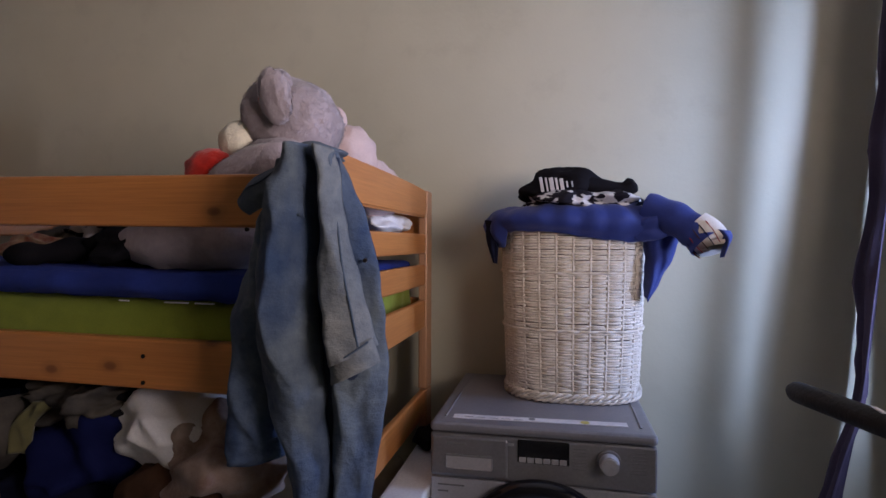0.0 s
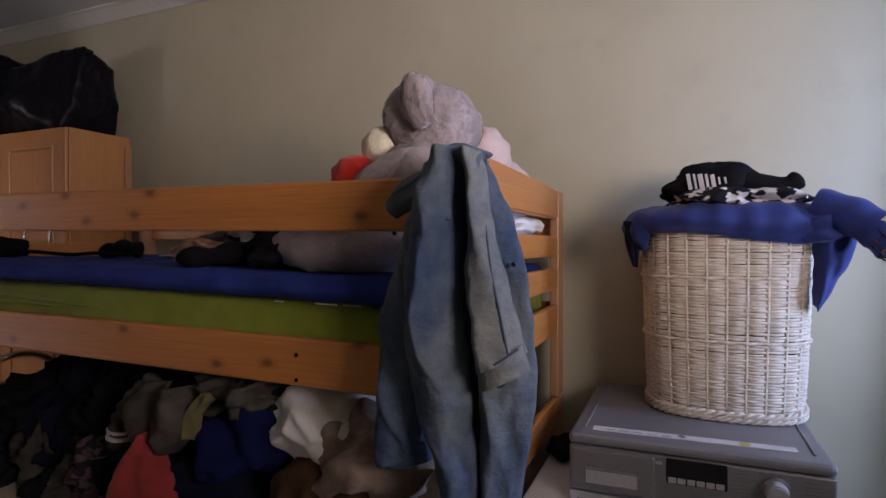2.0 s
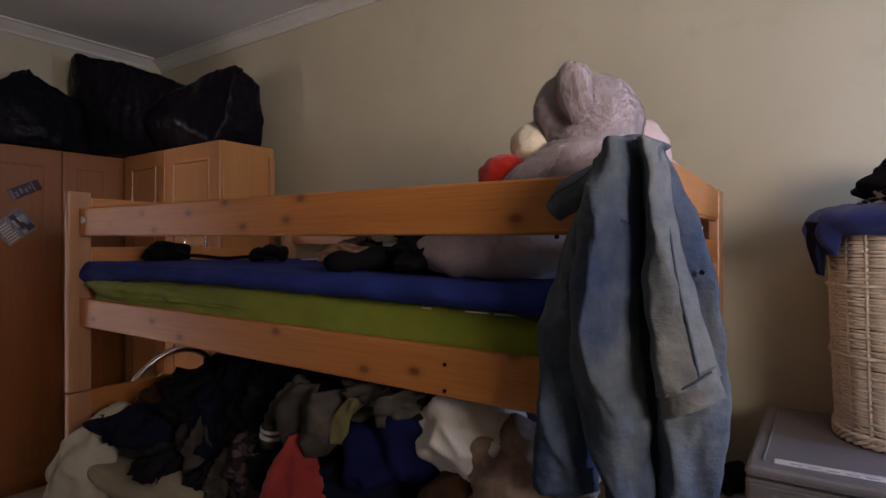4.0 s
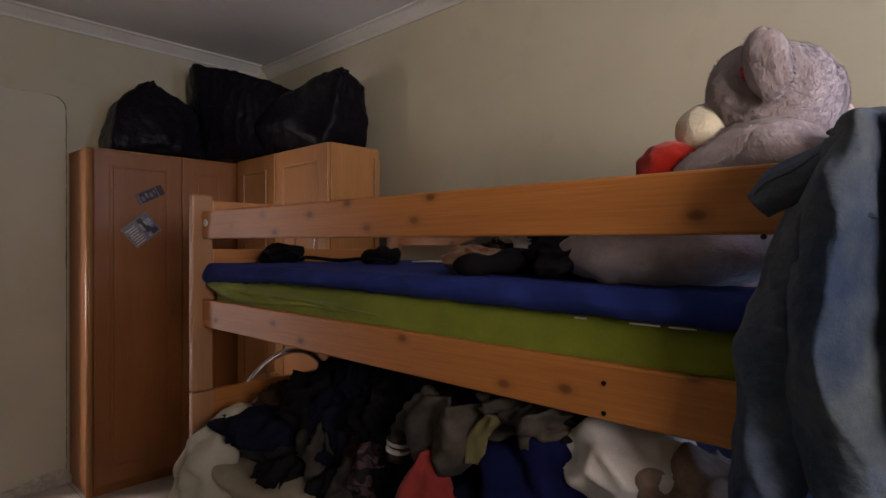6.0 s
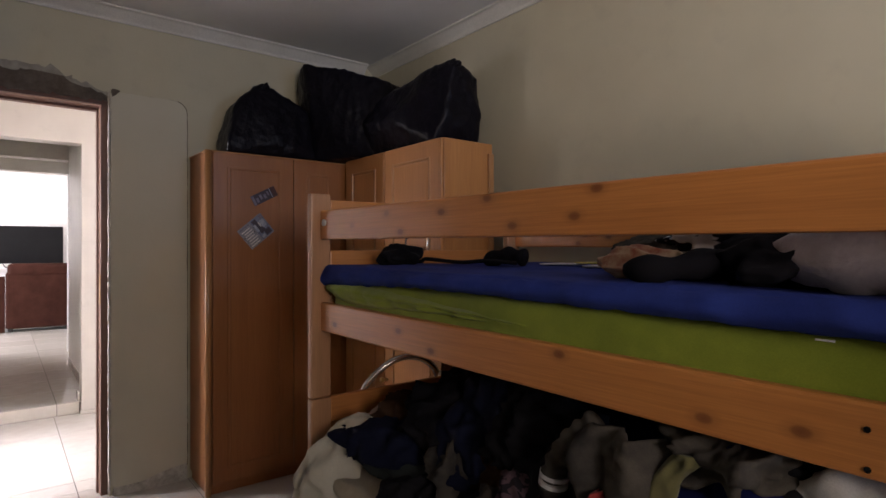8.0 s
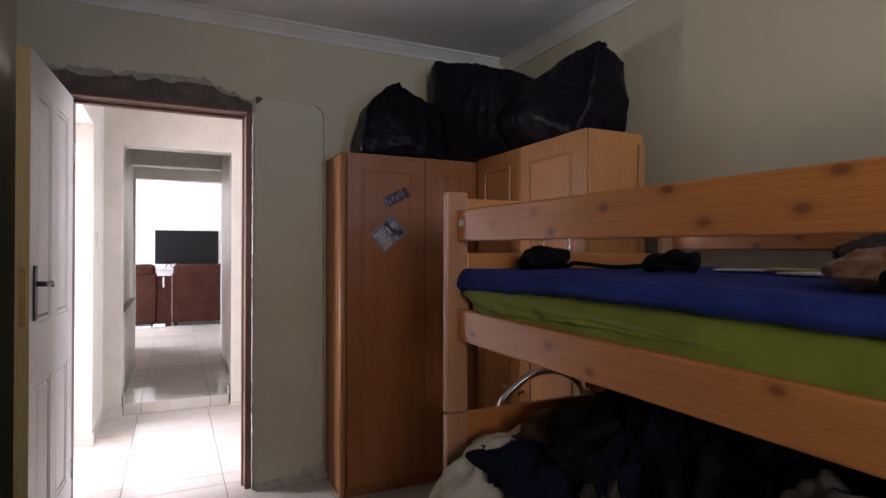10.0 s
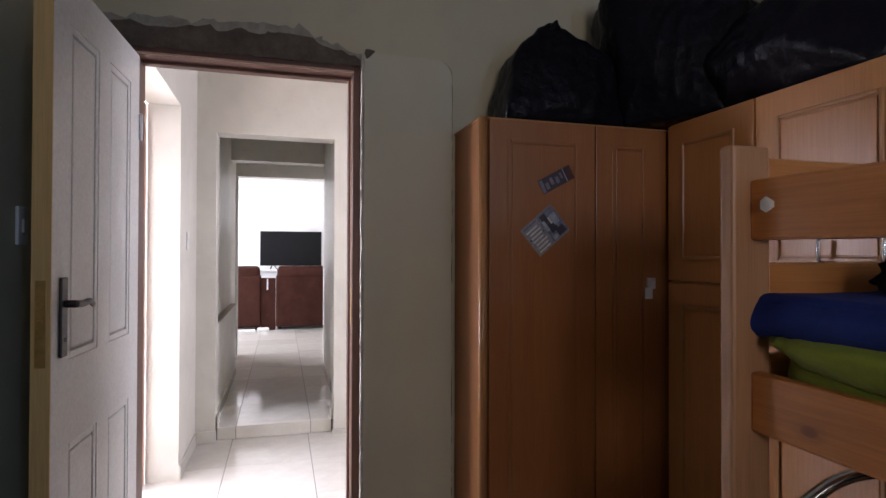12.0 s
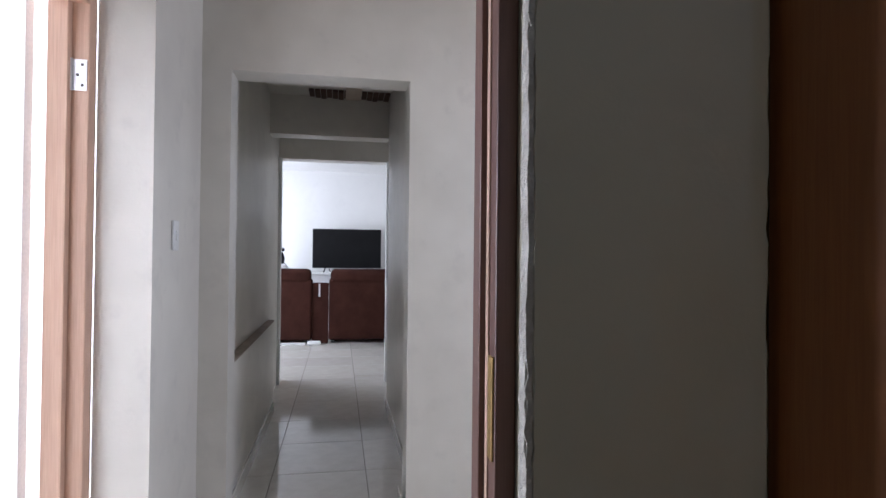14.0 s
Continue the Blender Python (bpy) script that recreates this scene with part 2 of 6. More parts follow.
bw_print = printed("black_white_print", (0.62, 0.60, 0.60), (0.012, 0.010, 0.015), 17)
navy = cloth("navy_cotton", (0.010, 0.012, 0.030))
deep_blue = cloth("deep_blue_fleece", (0.008, 0.011, 0.06))
charcoal = cloth("charcoal_knit", (0.014, 0.013, 0.015))
khaki_grey = cloth("grey_khaki_knit", (0.095, 0.082, 0.066), (0.028, 0.025, 0.024))
cream = cloth("cream_cotton", (0.60, 0.56, 0.46), (0.48, 0.44, 0.35))
beige = cloth("beige_duvet", (0.38, 0.32, 0.23), (0.28, 0.235, 0.165))
red_cloth = cloth("coral_red_cotton", (0.33, 0.042, 0.036), (0.20, 0.022, 0.02))
pink_cloth = cloth("pale_pink_plush", (0.66, 0.50, 0.46), (0.54, 0.40, 0.37))
white_fluff = cloth("white_fleece", (0.86, 0.84, 0.82), (0.76, 0.74, 0.72), 14)
brown_cloth = cloth("brown_blanket", (0.085, 0.042, 0.024), (0.035, 0.018, 0.011))
olive_cloth = cloth("olive_cotton", (0.17, 0.15, 0.06), (0.11, 0.10, 0.04))
stripe_cloth = cloth("striped_lining", (0.62, 0.56, 0.48), (0.5, 0.44, 0.38))
mauve = cloth("mauve_curtain", (0.085, 0.062, 0.088), (0.05, 0.037, 0.055), 5)
fur_grey = mottled("grey_mauve_fur", (0.46, 0.39, 0.41), (0.34, 0.285, 0.285), 10, 0.95, 0.3, 70, sheen=0.4, spec=0.1, depth=0.01)
fur_cream = mottled("cream_fur", (0.88, 0.81, 0.64), (0.82, 0.74, 0.56), 22, 0.95, 0.4, 160, sheen=0.3, spec=0.1, depth=0.008)
red_plush = mottled("red_plush", (0.62, 0.03, 0.012), (0.48, 0.02, 0.01), 16, 0.85, 0.5, 160, sheen=0.3, spec=0.1)
bag_plastic = mottled("black_bag_plastic", (0.007, 0.006, 0.010), (0.004, 0.0035, 0.006), 9, 0.36, 0.5, 34, spec=0.14, depth=0.010)
sofa_brown = cloth("brown_suede", (0.058, 0.022, 0.016), (0.036, 0.014, 0.010), 5)


# ---- mesh helpers ----
def box(bm, lo, hi, bevel=0.0, seg=2):
    c = [(a + b) / 2 for a, b in zip(lo, hi)]
    d = [b - a for a, b in zip(lo, hi)]
    vs = bmesh.ops.create_cube(bm, size=1, matrix=Matrix.LocRotScale(c, None, d))["verts"]
    if bevel:
        es = list({e for v in vs for e in v.link_edges})
        bmesh.ops.bevel(bm, geom=es, offset=bevel, segments=seg, affect="EDGES", profile=0.5)
    return bm


def boxed(lo, hi, bevel=0.0, seg=2):
    return box(bmesh.new(), lo, hi, bevel, seg)


def smooth(bm):
    for f in bm.faces:
        f.smooth = True
    return bm


def part(name, bm, materials, parent=None, label="", soft=False):
    me = bpy.data.meshes.new(name)
    if soft:
        smooth(bm)
    bm.normal_update()
    bm.to_mesh(me)
    bm.free()
    for m in materials if isinstance(materials, (list, tuple)) else [materials]:
        me.materials.append(m)
    ob = new(name, me)
    if parent is not None:
        ob.parent = parent
        ob.matrix_parent_inverse = Matrix.Translation(-base_of(parent))
    if label:
        ob["label"] = label
    return ob


BASES = {}


def base_of(ob):
    return BASES.get(ob.name, Vector((0, 0, 0)))


def thing(name, base, label, category, group="", kind=""):
    ob = new(name)
    ob.location = base
    ob.empty_display_size = 0.05
    BASES[ob.name] = Vector(base)
    return tagged(ob, label, category, group, kind)


def structure(name, bm, material, label, category):
    return tagged(part(name, bm, material), label, category, kind="structure")


def curve(points, n):
    """n points along a smooth line through the given points."""
    ps = [Vector(p) for p in points]
    ps = [2 * ps[0] - ps[1], *ps, 2 * ps[-1] - ps[-2]]
    out = []
    for k in range(n):
        u = k / (n - 1) * (len(ps) - 3)
        i = min(int(u), len(ps) - 4)
        t = u - i
        a, b, c, d = ps[i:i + 4]
        out.append(0.5 * (2 * b + (c - a) * t + (2 * a - 5 * b + 4 * c - d) * t * t + (3 * b - a - 3 * c + d) * t ** 3))
    return out


def tube(bm, points, radius, sides=10, caps=True):
    ps = [Vector(p) for p in points]
    rings = []
    for i, p in enumerate(ps):
        d = (ps[min(i + 1, len(ps) - 1)] - ps[max(i - 1, 0)]).normalized()
        up = Vector((0, 0, 1)) if abs(d.z) < 0.9 else Vector((0, 1, 0))
        s = d.cross(up).normalized()
        n = s.cross(d)
        r = radius[i] if isinstance(radius, (list, tuple)) else radius
        rings.append([bm.verts.new(p + r * (math.cos(a) * s + math.sin(a) * n)) for a in (k * math.tau / sides for k in range(sides))])
    for a, b in zip(rings, rings[1:]):
        for k in range(sides):
            bm.faces.new((a[k], a[(k + 1) % sides], b[(k + 1) % sides], b[k]))
    if caps:
        bm.faces.new(list(reversed(rings[0])))
        bm.faces.new(rings[-1])
    return bm


def disc(bm, centre, axis, r, depth, seg=24, r2=None):
    turn = Vector((0, 0, 1)).rotation_difference(Vector(axis)).to_matrix().to_4x4()
    bmesh.ops.create_cone(bm, cap_ends=True, segments=seg, radius1=r, radius2=r if r2 is None else r2, depth=depth, matrix=Matrix.Translation(centre) @ turn)
    return bm


def folds(p, seed, freq, sharp=1.0):
    """Creases of cloth: ridges of a stretched noise."""
    v = Vector(p) * freq + Vector((seed * 3.1, seed * 1.7, seed * 2.3))
    a = 1 - abs(noise.noise(v)) * 2.2
    b = 1 - abs(noise.noise(v * 2.1 + Vector((7, 3, 1)))) * 2.2
    return (a * abs(a) * sharp + 0.45 * b)


def heap(centre, size, seed, freq=9.0, amp=0.028, turn=0.0, sub=5, bm=None):
    """A crumpled garment: a flattened lump worked into long folds and small creases."""
    own = bmesh.new()
    bmesh.ops.create_icosphere(own, subdivisions=sub, radius=1)
    rot = Matrix.Rotation(radians(turn), 3, "Z")
    way = Matrix.Rotation(seed * 1.37, 3, "Y") @ Matrix.Rotation(seed * 0.83, 3, "X")
    for v in own.verts:
        n = v.co.copy()
        k = 1 + 0.38 * noise.noise(n * 1.5 + Vector((seed, seed * 0.7, 2)))
        p = Vector((n.x * size[0], n.y * size[1], n.z * size[2] * (1.0 if n.z > 0 else 0.6))) * k
        q = way @ p
        q = Vector((q.x, q.y, q.z * 0.35)) + 0.03 * noise.noise_vector(p * 9)
        p += n * amp * (folds(q, seed, freq, 1.2) + 0.13 * folds(q, seed + 4, freq * 2.7))
        v.co = rot @ p + Vector(centre)
    if bm is None:
        return smooth(own)
    me = bpy.data.meshes.new("tmp")
    own.to_mesh(me)
    own.free()
    bm.from_mesh(me)
    bpy.data.meshes.remove(me)
    return smooth(bm)


def panel(left, right, seed, bulge=0.02, crease=0.012, waves=3.0, across=22, down=44, thick=0.006, out=(0, -1, 0), freq=8.0):
    """A hanging piece of cloth between two edge lines, bulging outwards, with long folds and creases, closed at the back."""
    bm = bmesh.new()
    a, b = curve(left, down), curve(right, down)
    o = Vector(out)
    front = []
    for j, (p, q) in enumerate(zip(a, b)):
        p = p + (p - q).normalized() * 0.006 * noise.noise(Vector((seed, p.z * 22, p.x * 22))) if (p - q).length > 0.02 else p
        q = q + (q - p).normalized() * 0.006 * noise.noise(Vector((seed + 5, q.z * 22, q.x * 22))) if (p - q).length > 0.02 else q
        row = []
        for i in range(across):
            u = i / (across - 1)
            c = p.lerp(q, u)
            h = bulge * math.sin(math.pi * u) ** 0.7
            h += crease * math.sin(waves * math.tau * u + 1.7 * noise.noise(Vector((seed, j * 0.07, u)))) * math.sin(math.pi * u)
            lean = c.x + 0.35 * c.z + 0.05 * noise.noise(Vector((c.x * 4, c.z * 4, seed)))
            h += crease * 1.5 * folds((lean, seed * 0.3, c.z * 0.28), seed, freq, 1.2) * min(1, 4 * u, 4 - 4 * u)
            h += crease * 0.35 * folds((c.x, c.y, c.z), seed + 2, freq * 2.4) * min(1, 4 * u, 4 - 4 * u)
            row.append(bm.verts.new(c + o * h))
        front.append(row)
    back = [[bm.verts.new(v.co - o * (thick + 0.35 * bulge * math.sin(math.pi * i / (across - 1)))) for i, v in enumerate(r)] for r in front]
    for j in range(down - 1):
        for i in range(across - 1):
            bm.faces.new((front[j][i], front[j][i + 1], front[j + 1][i + 1], front[j + 1][i]))
            bm.faces.new((back[j][i], back[j + 1][i], back[j + 1][i + 1], back[j][i + 1]))
        for i in (0, across - 1):
            bm.faces.new((front[j][i], front[j + 1][i], back[j + 1][i], back[j][i]))
    for j in (0, down - 1):
        for i in range(across - 1):
            bm.faces.new((front[j][i], back[j][i], back[j][i + 1], front[j][i + 1]))
    bmesh.ops.recalc_face_normals(bm, faces=bm.faces)
    return smooth(bm)


def ellipsoid(bm, centre, radii, seed=0, rough=0.0, sub=4, turn=None, index=0):
    own = bmesh.new()
    bmesh.ops.create_icosphere(own, subdivisions=sub, radius=1)
    rot = Euler([radians(a) for a in turn]).to_matrix() if turn else Matrix.Identity(3)
    for v in own.verts:
        n = v.co.copy()
        k = 1 + rough * noise.noise(n * 3 + Vector((seed, 0, 0)))
        v.co = rot @ Vector([n[i] * radii[i] * k for i in range(3)]) + Vector(centre)
    for f in own.faces:
        f.material_index, f.smooth = index, True
    me = bpy.data.meshes.new("tmp")
    own.to_mesh(me)
    own.free()
    bm.from_mesh(me)
    bpy.data.meshes.remove(me)
    return bm


# ---- plan ----
DOOR_X, BED_Y, BACK_Y, WIN_X, CEIL = -4.05, 2.18, -0.53, 1.12, 2.60
HALL_X, HALL_Z, FLOOR2 = -5.93, 2.66, 0.09
END_X = -12.9


def wall(name, boxes, material, label):
    bm = bmesh.new()
    for lo, hi in boxes:
        box(bm, lo, hi)
    return structure(name, bm, material, label, "wall")


W = 0.16
wall("wall_north", [((DOOR_X - W, BED_Y, 0), (WIN_X + 0.2, BED_Y + 0.15, 2.75))], wall_paint, "uneven greenish cream painted plaster wall behind the bunk bed")
wall("wall_south", [((DOOR_X - 0.02, BACK_Y - 0.15, 0), (WIN_X + 0.2, BACK_Y, 2.75))], wall_paint, "plain greenish cream painted plaster wall by the open door")
# the south part of this opening is unseen, widened for the warm fill lamp
wall("wall_east", [((WIN_X, BACK_Y, 0), (WIN_X + 0.2, -0.38, 2.75)), ((WIN_X, 1.95, 0), (WIN_X + 0.2, BED_Y, 2.75)),
                   ((WIN_X, -0.38, 0), (WIN_X + 0.2, 1.95, 0.75)), ((WIN_X, -0.38, 2.12), (WIN_X + 0.2, 1.95, 2.75))], wall_paint, "cream plaster wall with the curtained window")
wall("wall_west", [((DOOR_X - W, -0.6, 0), (DOOR_X, -0.365, 2.75)), ((DOOR_X - W, 0.535, 0), (DOOR_X, BED_Y, 2.75)),
                   ((DOOR_X - W, -0.365, 2.12), (DOOR_X, 0.535, 2.75))], wall_paint, "cream plaster wall with a doorway patched around its frame")
wall("wall_hall_end", [((HALL_X - 0.17, -0.6, 0), (HALL_X, -0.225, 2.8)), ((HALL_X - 0.17, 0.592, 0), (HALL_X, 2.5, 2.8)),
                       ((HALL_X - 0.17, -0.225, 2.17), (HALL_X, 0.592, 2.8))], hall_paint, "grey-white skimmed hall wall with a square opening")
wall("wall_hall_side", [((HALL_X, -0.529, 0), (-5.285, -0.352, 2.8)), ((-5.285, -0.529, 2.185), (-4.36, -0.352, 2.8)),
                        ((-4.36, -0.529, 0), (DOOR_X - W, -0.352, 2.8))], hall_paint, "grey-white skimmed hall wall with a side doorway")
wall("wall_hall_window", [((HALL_X, 2.4, 0), (DOOR_X - W, 2.55, 1.1)), ((HALL_X, 2.4, 2.1), (DOOR_X - W, 2.55, 2.8)),
                          ((HALL_X, 2.4, 1.1), (-5.55, 2.55, 2.1)), ((-4.65, 2.4, 1.1), (DOOR_X - W, 2.55, 2.1))], hall_paint, "grey-white hall wall with a window")
wall("wall_passage_south", [((-7.85, -0.5, 0), (HALL_X - 0.17, -0.285, 2.8)), ((-7.85, -0.285, 0), (HALL_X - 0.17, -0.235, 0.80)),
                            ((-9.0, -0.5, 0), (-7.85, -0.31, 2.8))], hall_paint, "streaky grey skimmed passage wall with a low ledge")
wall("wall_passage_north", [((-7.85, 0.655, 0), (HALL_X - 0.17, 0.85, 2.8)), ((-9.0, 0.75, 0), (-7.85, 0.95, 2.8))], hall_paint, "streaky grey skimmed passage wall")
wall("lintel_passage", [((-8.02, -0.285, 2.285), (-7.85, 0.655, 2.62))], hall_paint, "dim grey plastered beam across the passage")
wall("lintel_living", [((-9.0, -0.31, 2.25), (-8.83, 0.75, 2.62))], hall_paint, "grey plastered beam over the living room opening")
wall("wall_living_end", [((END_X - 0.15, -2.9, 0), (END_X, 3.2, 2.9))], white_wall, "bright white living room wall behind the television")
wall("wall_living_side", [((END_X, 3.05, 0), (-9.0, 3.2, 2.9)), ((-9.0, 0.95, 0), (-8.85, 3.2, 2.9)), ((-9.0, -2.9, 0), (-8.85, -0.5, 2.9)),
                          ((END_X, -2.9, 0), (-9.0, -2.75, 0.75)), ((END_X, -2.9, 2.3), (-9.0, -2.75, 2.9)),
                          ((END_X, -2.9, 0.75), (-12.6, -2.75, 2.3)), ((-9.4, -2.9, 0.75), (-9.0, -2.75, 2.3))], white_wall, "white living room wall with a wide window")
wall("wall_side_room", [((-6.9, -3.25, 0), (-3.0, -3.1, 0.7)), ((-6.9, -3.25, 2.2), (-3.0, -3.1, 2.8)), ((-6.9, -3.25, 0.7), (-6.6, -3.1, 2.2)),
                        ((-3.9, -3.25, 0.7), (-3.0, -3.1, 2.2)), ((-7.0, -3.25, 0), (-6.9, -0.5, 2.8)), ((-3.1, -3.25, 0), (-3.0, -0.7, 2.8)),
                        ((-6.9, -0.62, 0), (-5.93, -0.5, 2.8)), ((-4.12, -0.83, 0), (-3.0, -0.68, 2.8))], white_wall, "white wall of the side room with a bright window")

for n, (y0, y1, z0, z1, x, m) in {"window_1": (-0.38, 1.95, 0.75, 2.12, WIN_X + 0.15, white_plastic)}.items():
    w = tagged(new(n), "white framed bedroom window behind the curtain", "window", kind="structure")
    for lo, hi in (((x, y0, z0), (x + 0.04, y0 + 0.05, z1)), ((x, y1 - 0.05, z0), (x + 0.04, y1, z1)), ((x, y0 + 0.05, z0), (x + 0.04, y1 - 0.05, z0 + 0.05)),
                   ((x, y0 + 0.05, z1 - 0.05), (x + 0.04, y1 - 0.05, z1)), ((x, (y0 + y1) / 2 - 0.02, z0 + 0.05), (x + 0.04, (y0 + y1) / 2 + 0.02, z1 - 0.05))):
        part("window_frame", boxed(lo, hi, 0.004), m, w)

structure("ceiling", boxed((DOOR_X - 0.02, BACK_Y - 0.1, CEIL), (WIN_X + 0.1, BED_Y + 0.05, CEIL + 0.1)), ceiling_paint, "off-white painted bedroom ceiling board", "ceiling")
structure("ceiling_hall", boxed((-6.0, -0.5, HALL_Z), (DOOR_X - 0.1, 2.5, HALL_Z + 0.1)), brown_board, "dark stained timber boards of the unfinished hall ceiling", "ceiling")
bm = bmesh.new()
box(bm, (-9.0, -0.45, 2.60), (-6.02, 0.9, 2.70))
structure("ceiling_passage", bm, hall_paint, "patchy grey passage ceiling", "ceiling")
bm = bmesh.new()
for lo, hi in (((-7.83, 0.30, 2.575), (-6.2, 0.42, 2.598)), ((-5.90, -0.1, 2.625), (-5.5, 1.6, 2.656)), ((-5.45, -0.3, 2.63), (-5.3, 1.6, 2.656))):
    box(bm, lo, hi, 0.003)
structure("trim_boards", bm, pale_board, "pale timber battens left under the ceiling", "batten")
structure("ceiling_living", boxed((END_X, -2.9, 2.72), (-8.9, 3.2, 2.82)), white_wall, "white living room ceiling", "ceiling")
structure("ceiling_side_room", boxed((-6.9, -3.2, 2.7), (-3.0, -0.55, 2.8)), white_wall, "white side room ceiling", "ceiling")


def cornice(name, path):
    """A plaster cornice with a stepped and coved section along one straight run: (start, end, inward direction)."""
    (a, b, inward) = path
    a, b, inward = Vector(a), Vector(b), Vector(inward)
    section = [(0.0, -0.085), (0.012, -0.085), (0.016, -0.07), (0.022, -0.062), (0.034, -0.05), (0.05, -0.034), (0.062, -0.022), (0.07, -0.016), (0.085, -0.012), (0.085, 0.0), (0.0, 0.0)]
    bm = bmesh.new()
    rings = [[bm.verts.new(p + inward * u * 0.8 + Vector((0, 0, CEIL + v * 0.8))) for u, v in section] for p in (a, b)]
    n = len(section)
    for k in range(n):
        bm.faces.new((rings[0][k], rings[0][(k + 1) % n], rings[1][(k + 1) % n], rings[1][k]))
    bm.faces.new(rings[0])
    bm.faces.new(list(reversed(rings[1])))
    bmesh.ops.recalc_face_normals(bm, faces=bm.faces)
    return structure(name, bm, cornice_paint, "cream coved plaster cornice under the ceiling", "cornice")


cornice("cornice_1", ((DOOR_X, BED_Y - 0.001, 0), (WIN_X, BED_Y - 0.001, 0), (0, -1, 0)))
cornice("cornice_2", ((DOOR_X + 0.001, BACK_Y, 0), (DOOR_X + 0.001, BED_Y - 0.09, 0), (1, 0, 0)))
cornice("cornice_3", ((DOOR_X + 0.09, BACK_Y + 0.001, 0), (WIN_X, BACK_Y + 0.001, 0), (0, 1, 0)))

# ---- doorway and its patched plaster ----
frame_ob = tagged(new("door_frame_1"), "dark reddish-brown timber door frame, half plastered in", "door frame", kind="structure")
part("frame_jamb", boxed((DOOR_X - W + 0.005, 0.502, 0), (DOOR_X - 0.03, 0.535, 2.12), 0.003), meranti, frame_ob)
part("frame_jamb", boxed((DOOR_X - W + 0.005, -0.365, 0), (DOOR_X - 0.004, -0.312, 2.12), 0.003), meranti, frame_ob)
part("frame_head", boxed((DOOR_X - W + 0.005, -0.312, 2.075), (DOOR_X - 0.004, 0.502, 2.12), 0.003), meranti, frame_ob)
part("door_stop", boxed((DOOR_X - 0.13, 0.490, 0), (DOOR_X - 0.085, 0.502, 2.075), 0.002), meranti, frame_ob)
part("door_stop", boxed((DOOR_X - 0.13, -0.312, 2.063), (DOOR_X - 0.085, 0.490, 2.075), 0.002), meranti, frame_ob)
part("frame_edge", boxed((DOOR_X - 0.083, 0.4995, 0), (DOOR_X - 0.066, 0.502, 2.075)), pale_frame, frame_ob, "worn pale edge of the frame")
part("frame_edge", boxed((DOOR_X - 0.0035, -0.312, 2.073), (DOOR_X - 0.001, 0.502, 2.081)), pale_frame, frame_ob, "worn pale edge of the frame")
part("strike_plate", boxed((DOOR_X - 0.062, 0.4985, 1.02), (DOOR_X - 0.036, 0.5018, 1.18), 0.001), brass, frame_ob)


def patch(name, outline, depth, material, label, seed=1, rough=0.004):
    """A skin of plaster on the west wall, from its outline in (y, z)."""
    bm = bmesh.new()
    pts = []
    for (a, b), (c, d) in zip(outline, outline[1:] + outline[:1]):
        n = max(1, int(math.hypot(c - a, d - b) / 0.02))
        for k in range(n):
            y, z = a + (c - a) * k / n, b + (d - b) * k / n
            j = rough * noise.noise(Vector((y * 40, z * 40, seed)))
            pts.append((y + j, z + rough * noise.noise(Vector((z * 40, y * 40, seed + 9)))))
    lo = [bm.verts.new((DOOR_X - 0.002, y, z)) for y, z in pts]
    hi = [bm.verts.new((DOOR_X + depth, y, z)) for y, z in pts]
    f = bm.faces.new(hi)
    for k in range(len(pts)):
        bm.faces.new((lo[k], lo[(k + 1) % len(pts)], hi[(k + 1) % len(pts)], hi[k]))
    bmesh.ops.bevel(bm, geom=list(f.edges), offset=min(0.004, depth * 0.4), segments=2, affect="EDGES")
    bmesh.ops.triangulate(bm, faces=[g for g in bm.faces if len(g.verts) > 4])
    bmesh.ops.recalc_face_normals(bm, faces=bm.faces)
    return structure(name, bm, material, label, "plaster")


arc = [(0.918 - 0.07 + 0.07 * math.sin(a), 2.15 - 0.07 + 0.07 * math.cos(a)) for a in [k * math.pi / 12 for k in range(7)]]
patch("plaster_dirty_edge", [(0.55, 0.07), (0.55, 2.155)] + [(y + 0.011, z + 0.008) for y, z in arc] + [(0.929, 0.08)], 0.004, cement, "thin dark line around the new plaster strip", 5, 0.005)
patch("plaster_patch_side", [(0.541, 0.055), (0.541, 2.14), (0.575, 2.15)] + arc + [(0.918, 0.10), (0.80, 0.085), (0.68, 0.05)], 0.034, patch_plaster, "smooth new plaster strip with a rounded corner beside the door frame", 2)
patch("plaster_patch_edge", [(0.531, 0.02), (0.531, 2.15), (0.538, 2.155), (0.542, 0.02)], 0.030, crumbled, "chipped pale plaster edge along the door frame", 4, 0.005)
patch("plaster_patch_foot", [(0.55, 0.0), (0.56, 0.05), (0.68, 0.04), (0.75, 0.07), (0.86, 0.09), (0.92, 0.095), (0.92, 0.0)], 0.024, crumbled, "crumbling plaster at the foot of the wall", 6, 0.012)
patch("cement_patch", [(-0.50, 2.10), (-0.50, 2.165), (-0.36, 2.190), (-0.22, 2.178), (-0.10, 2.195), (0.0, 2.182), (0.06, 2.198), (0.12, 2.190), (0.18, 2.202), (0.25, 2.204), (0.30, 2.196), (0.35, 2.178), (0.42, 2.165), (0.50, 2.14), (0.535, 2.125), (0.535, 2.10)], 0.006, cement, "rough dark cement patch above the door frame", 3, 0.024)
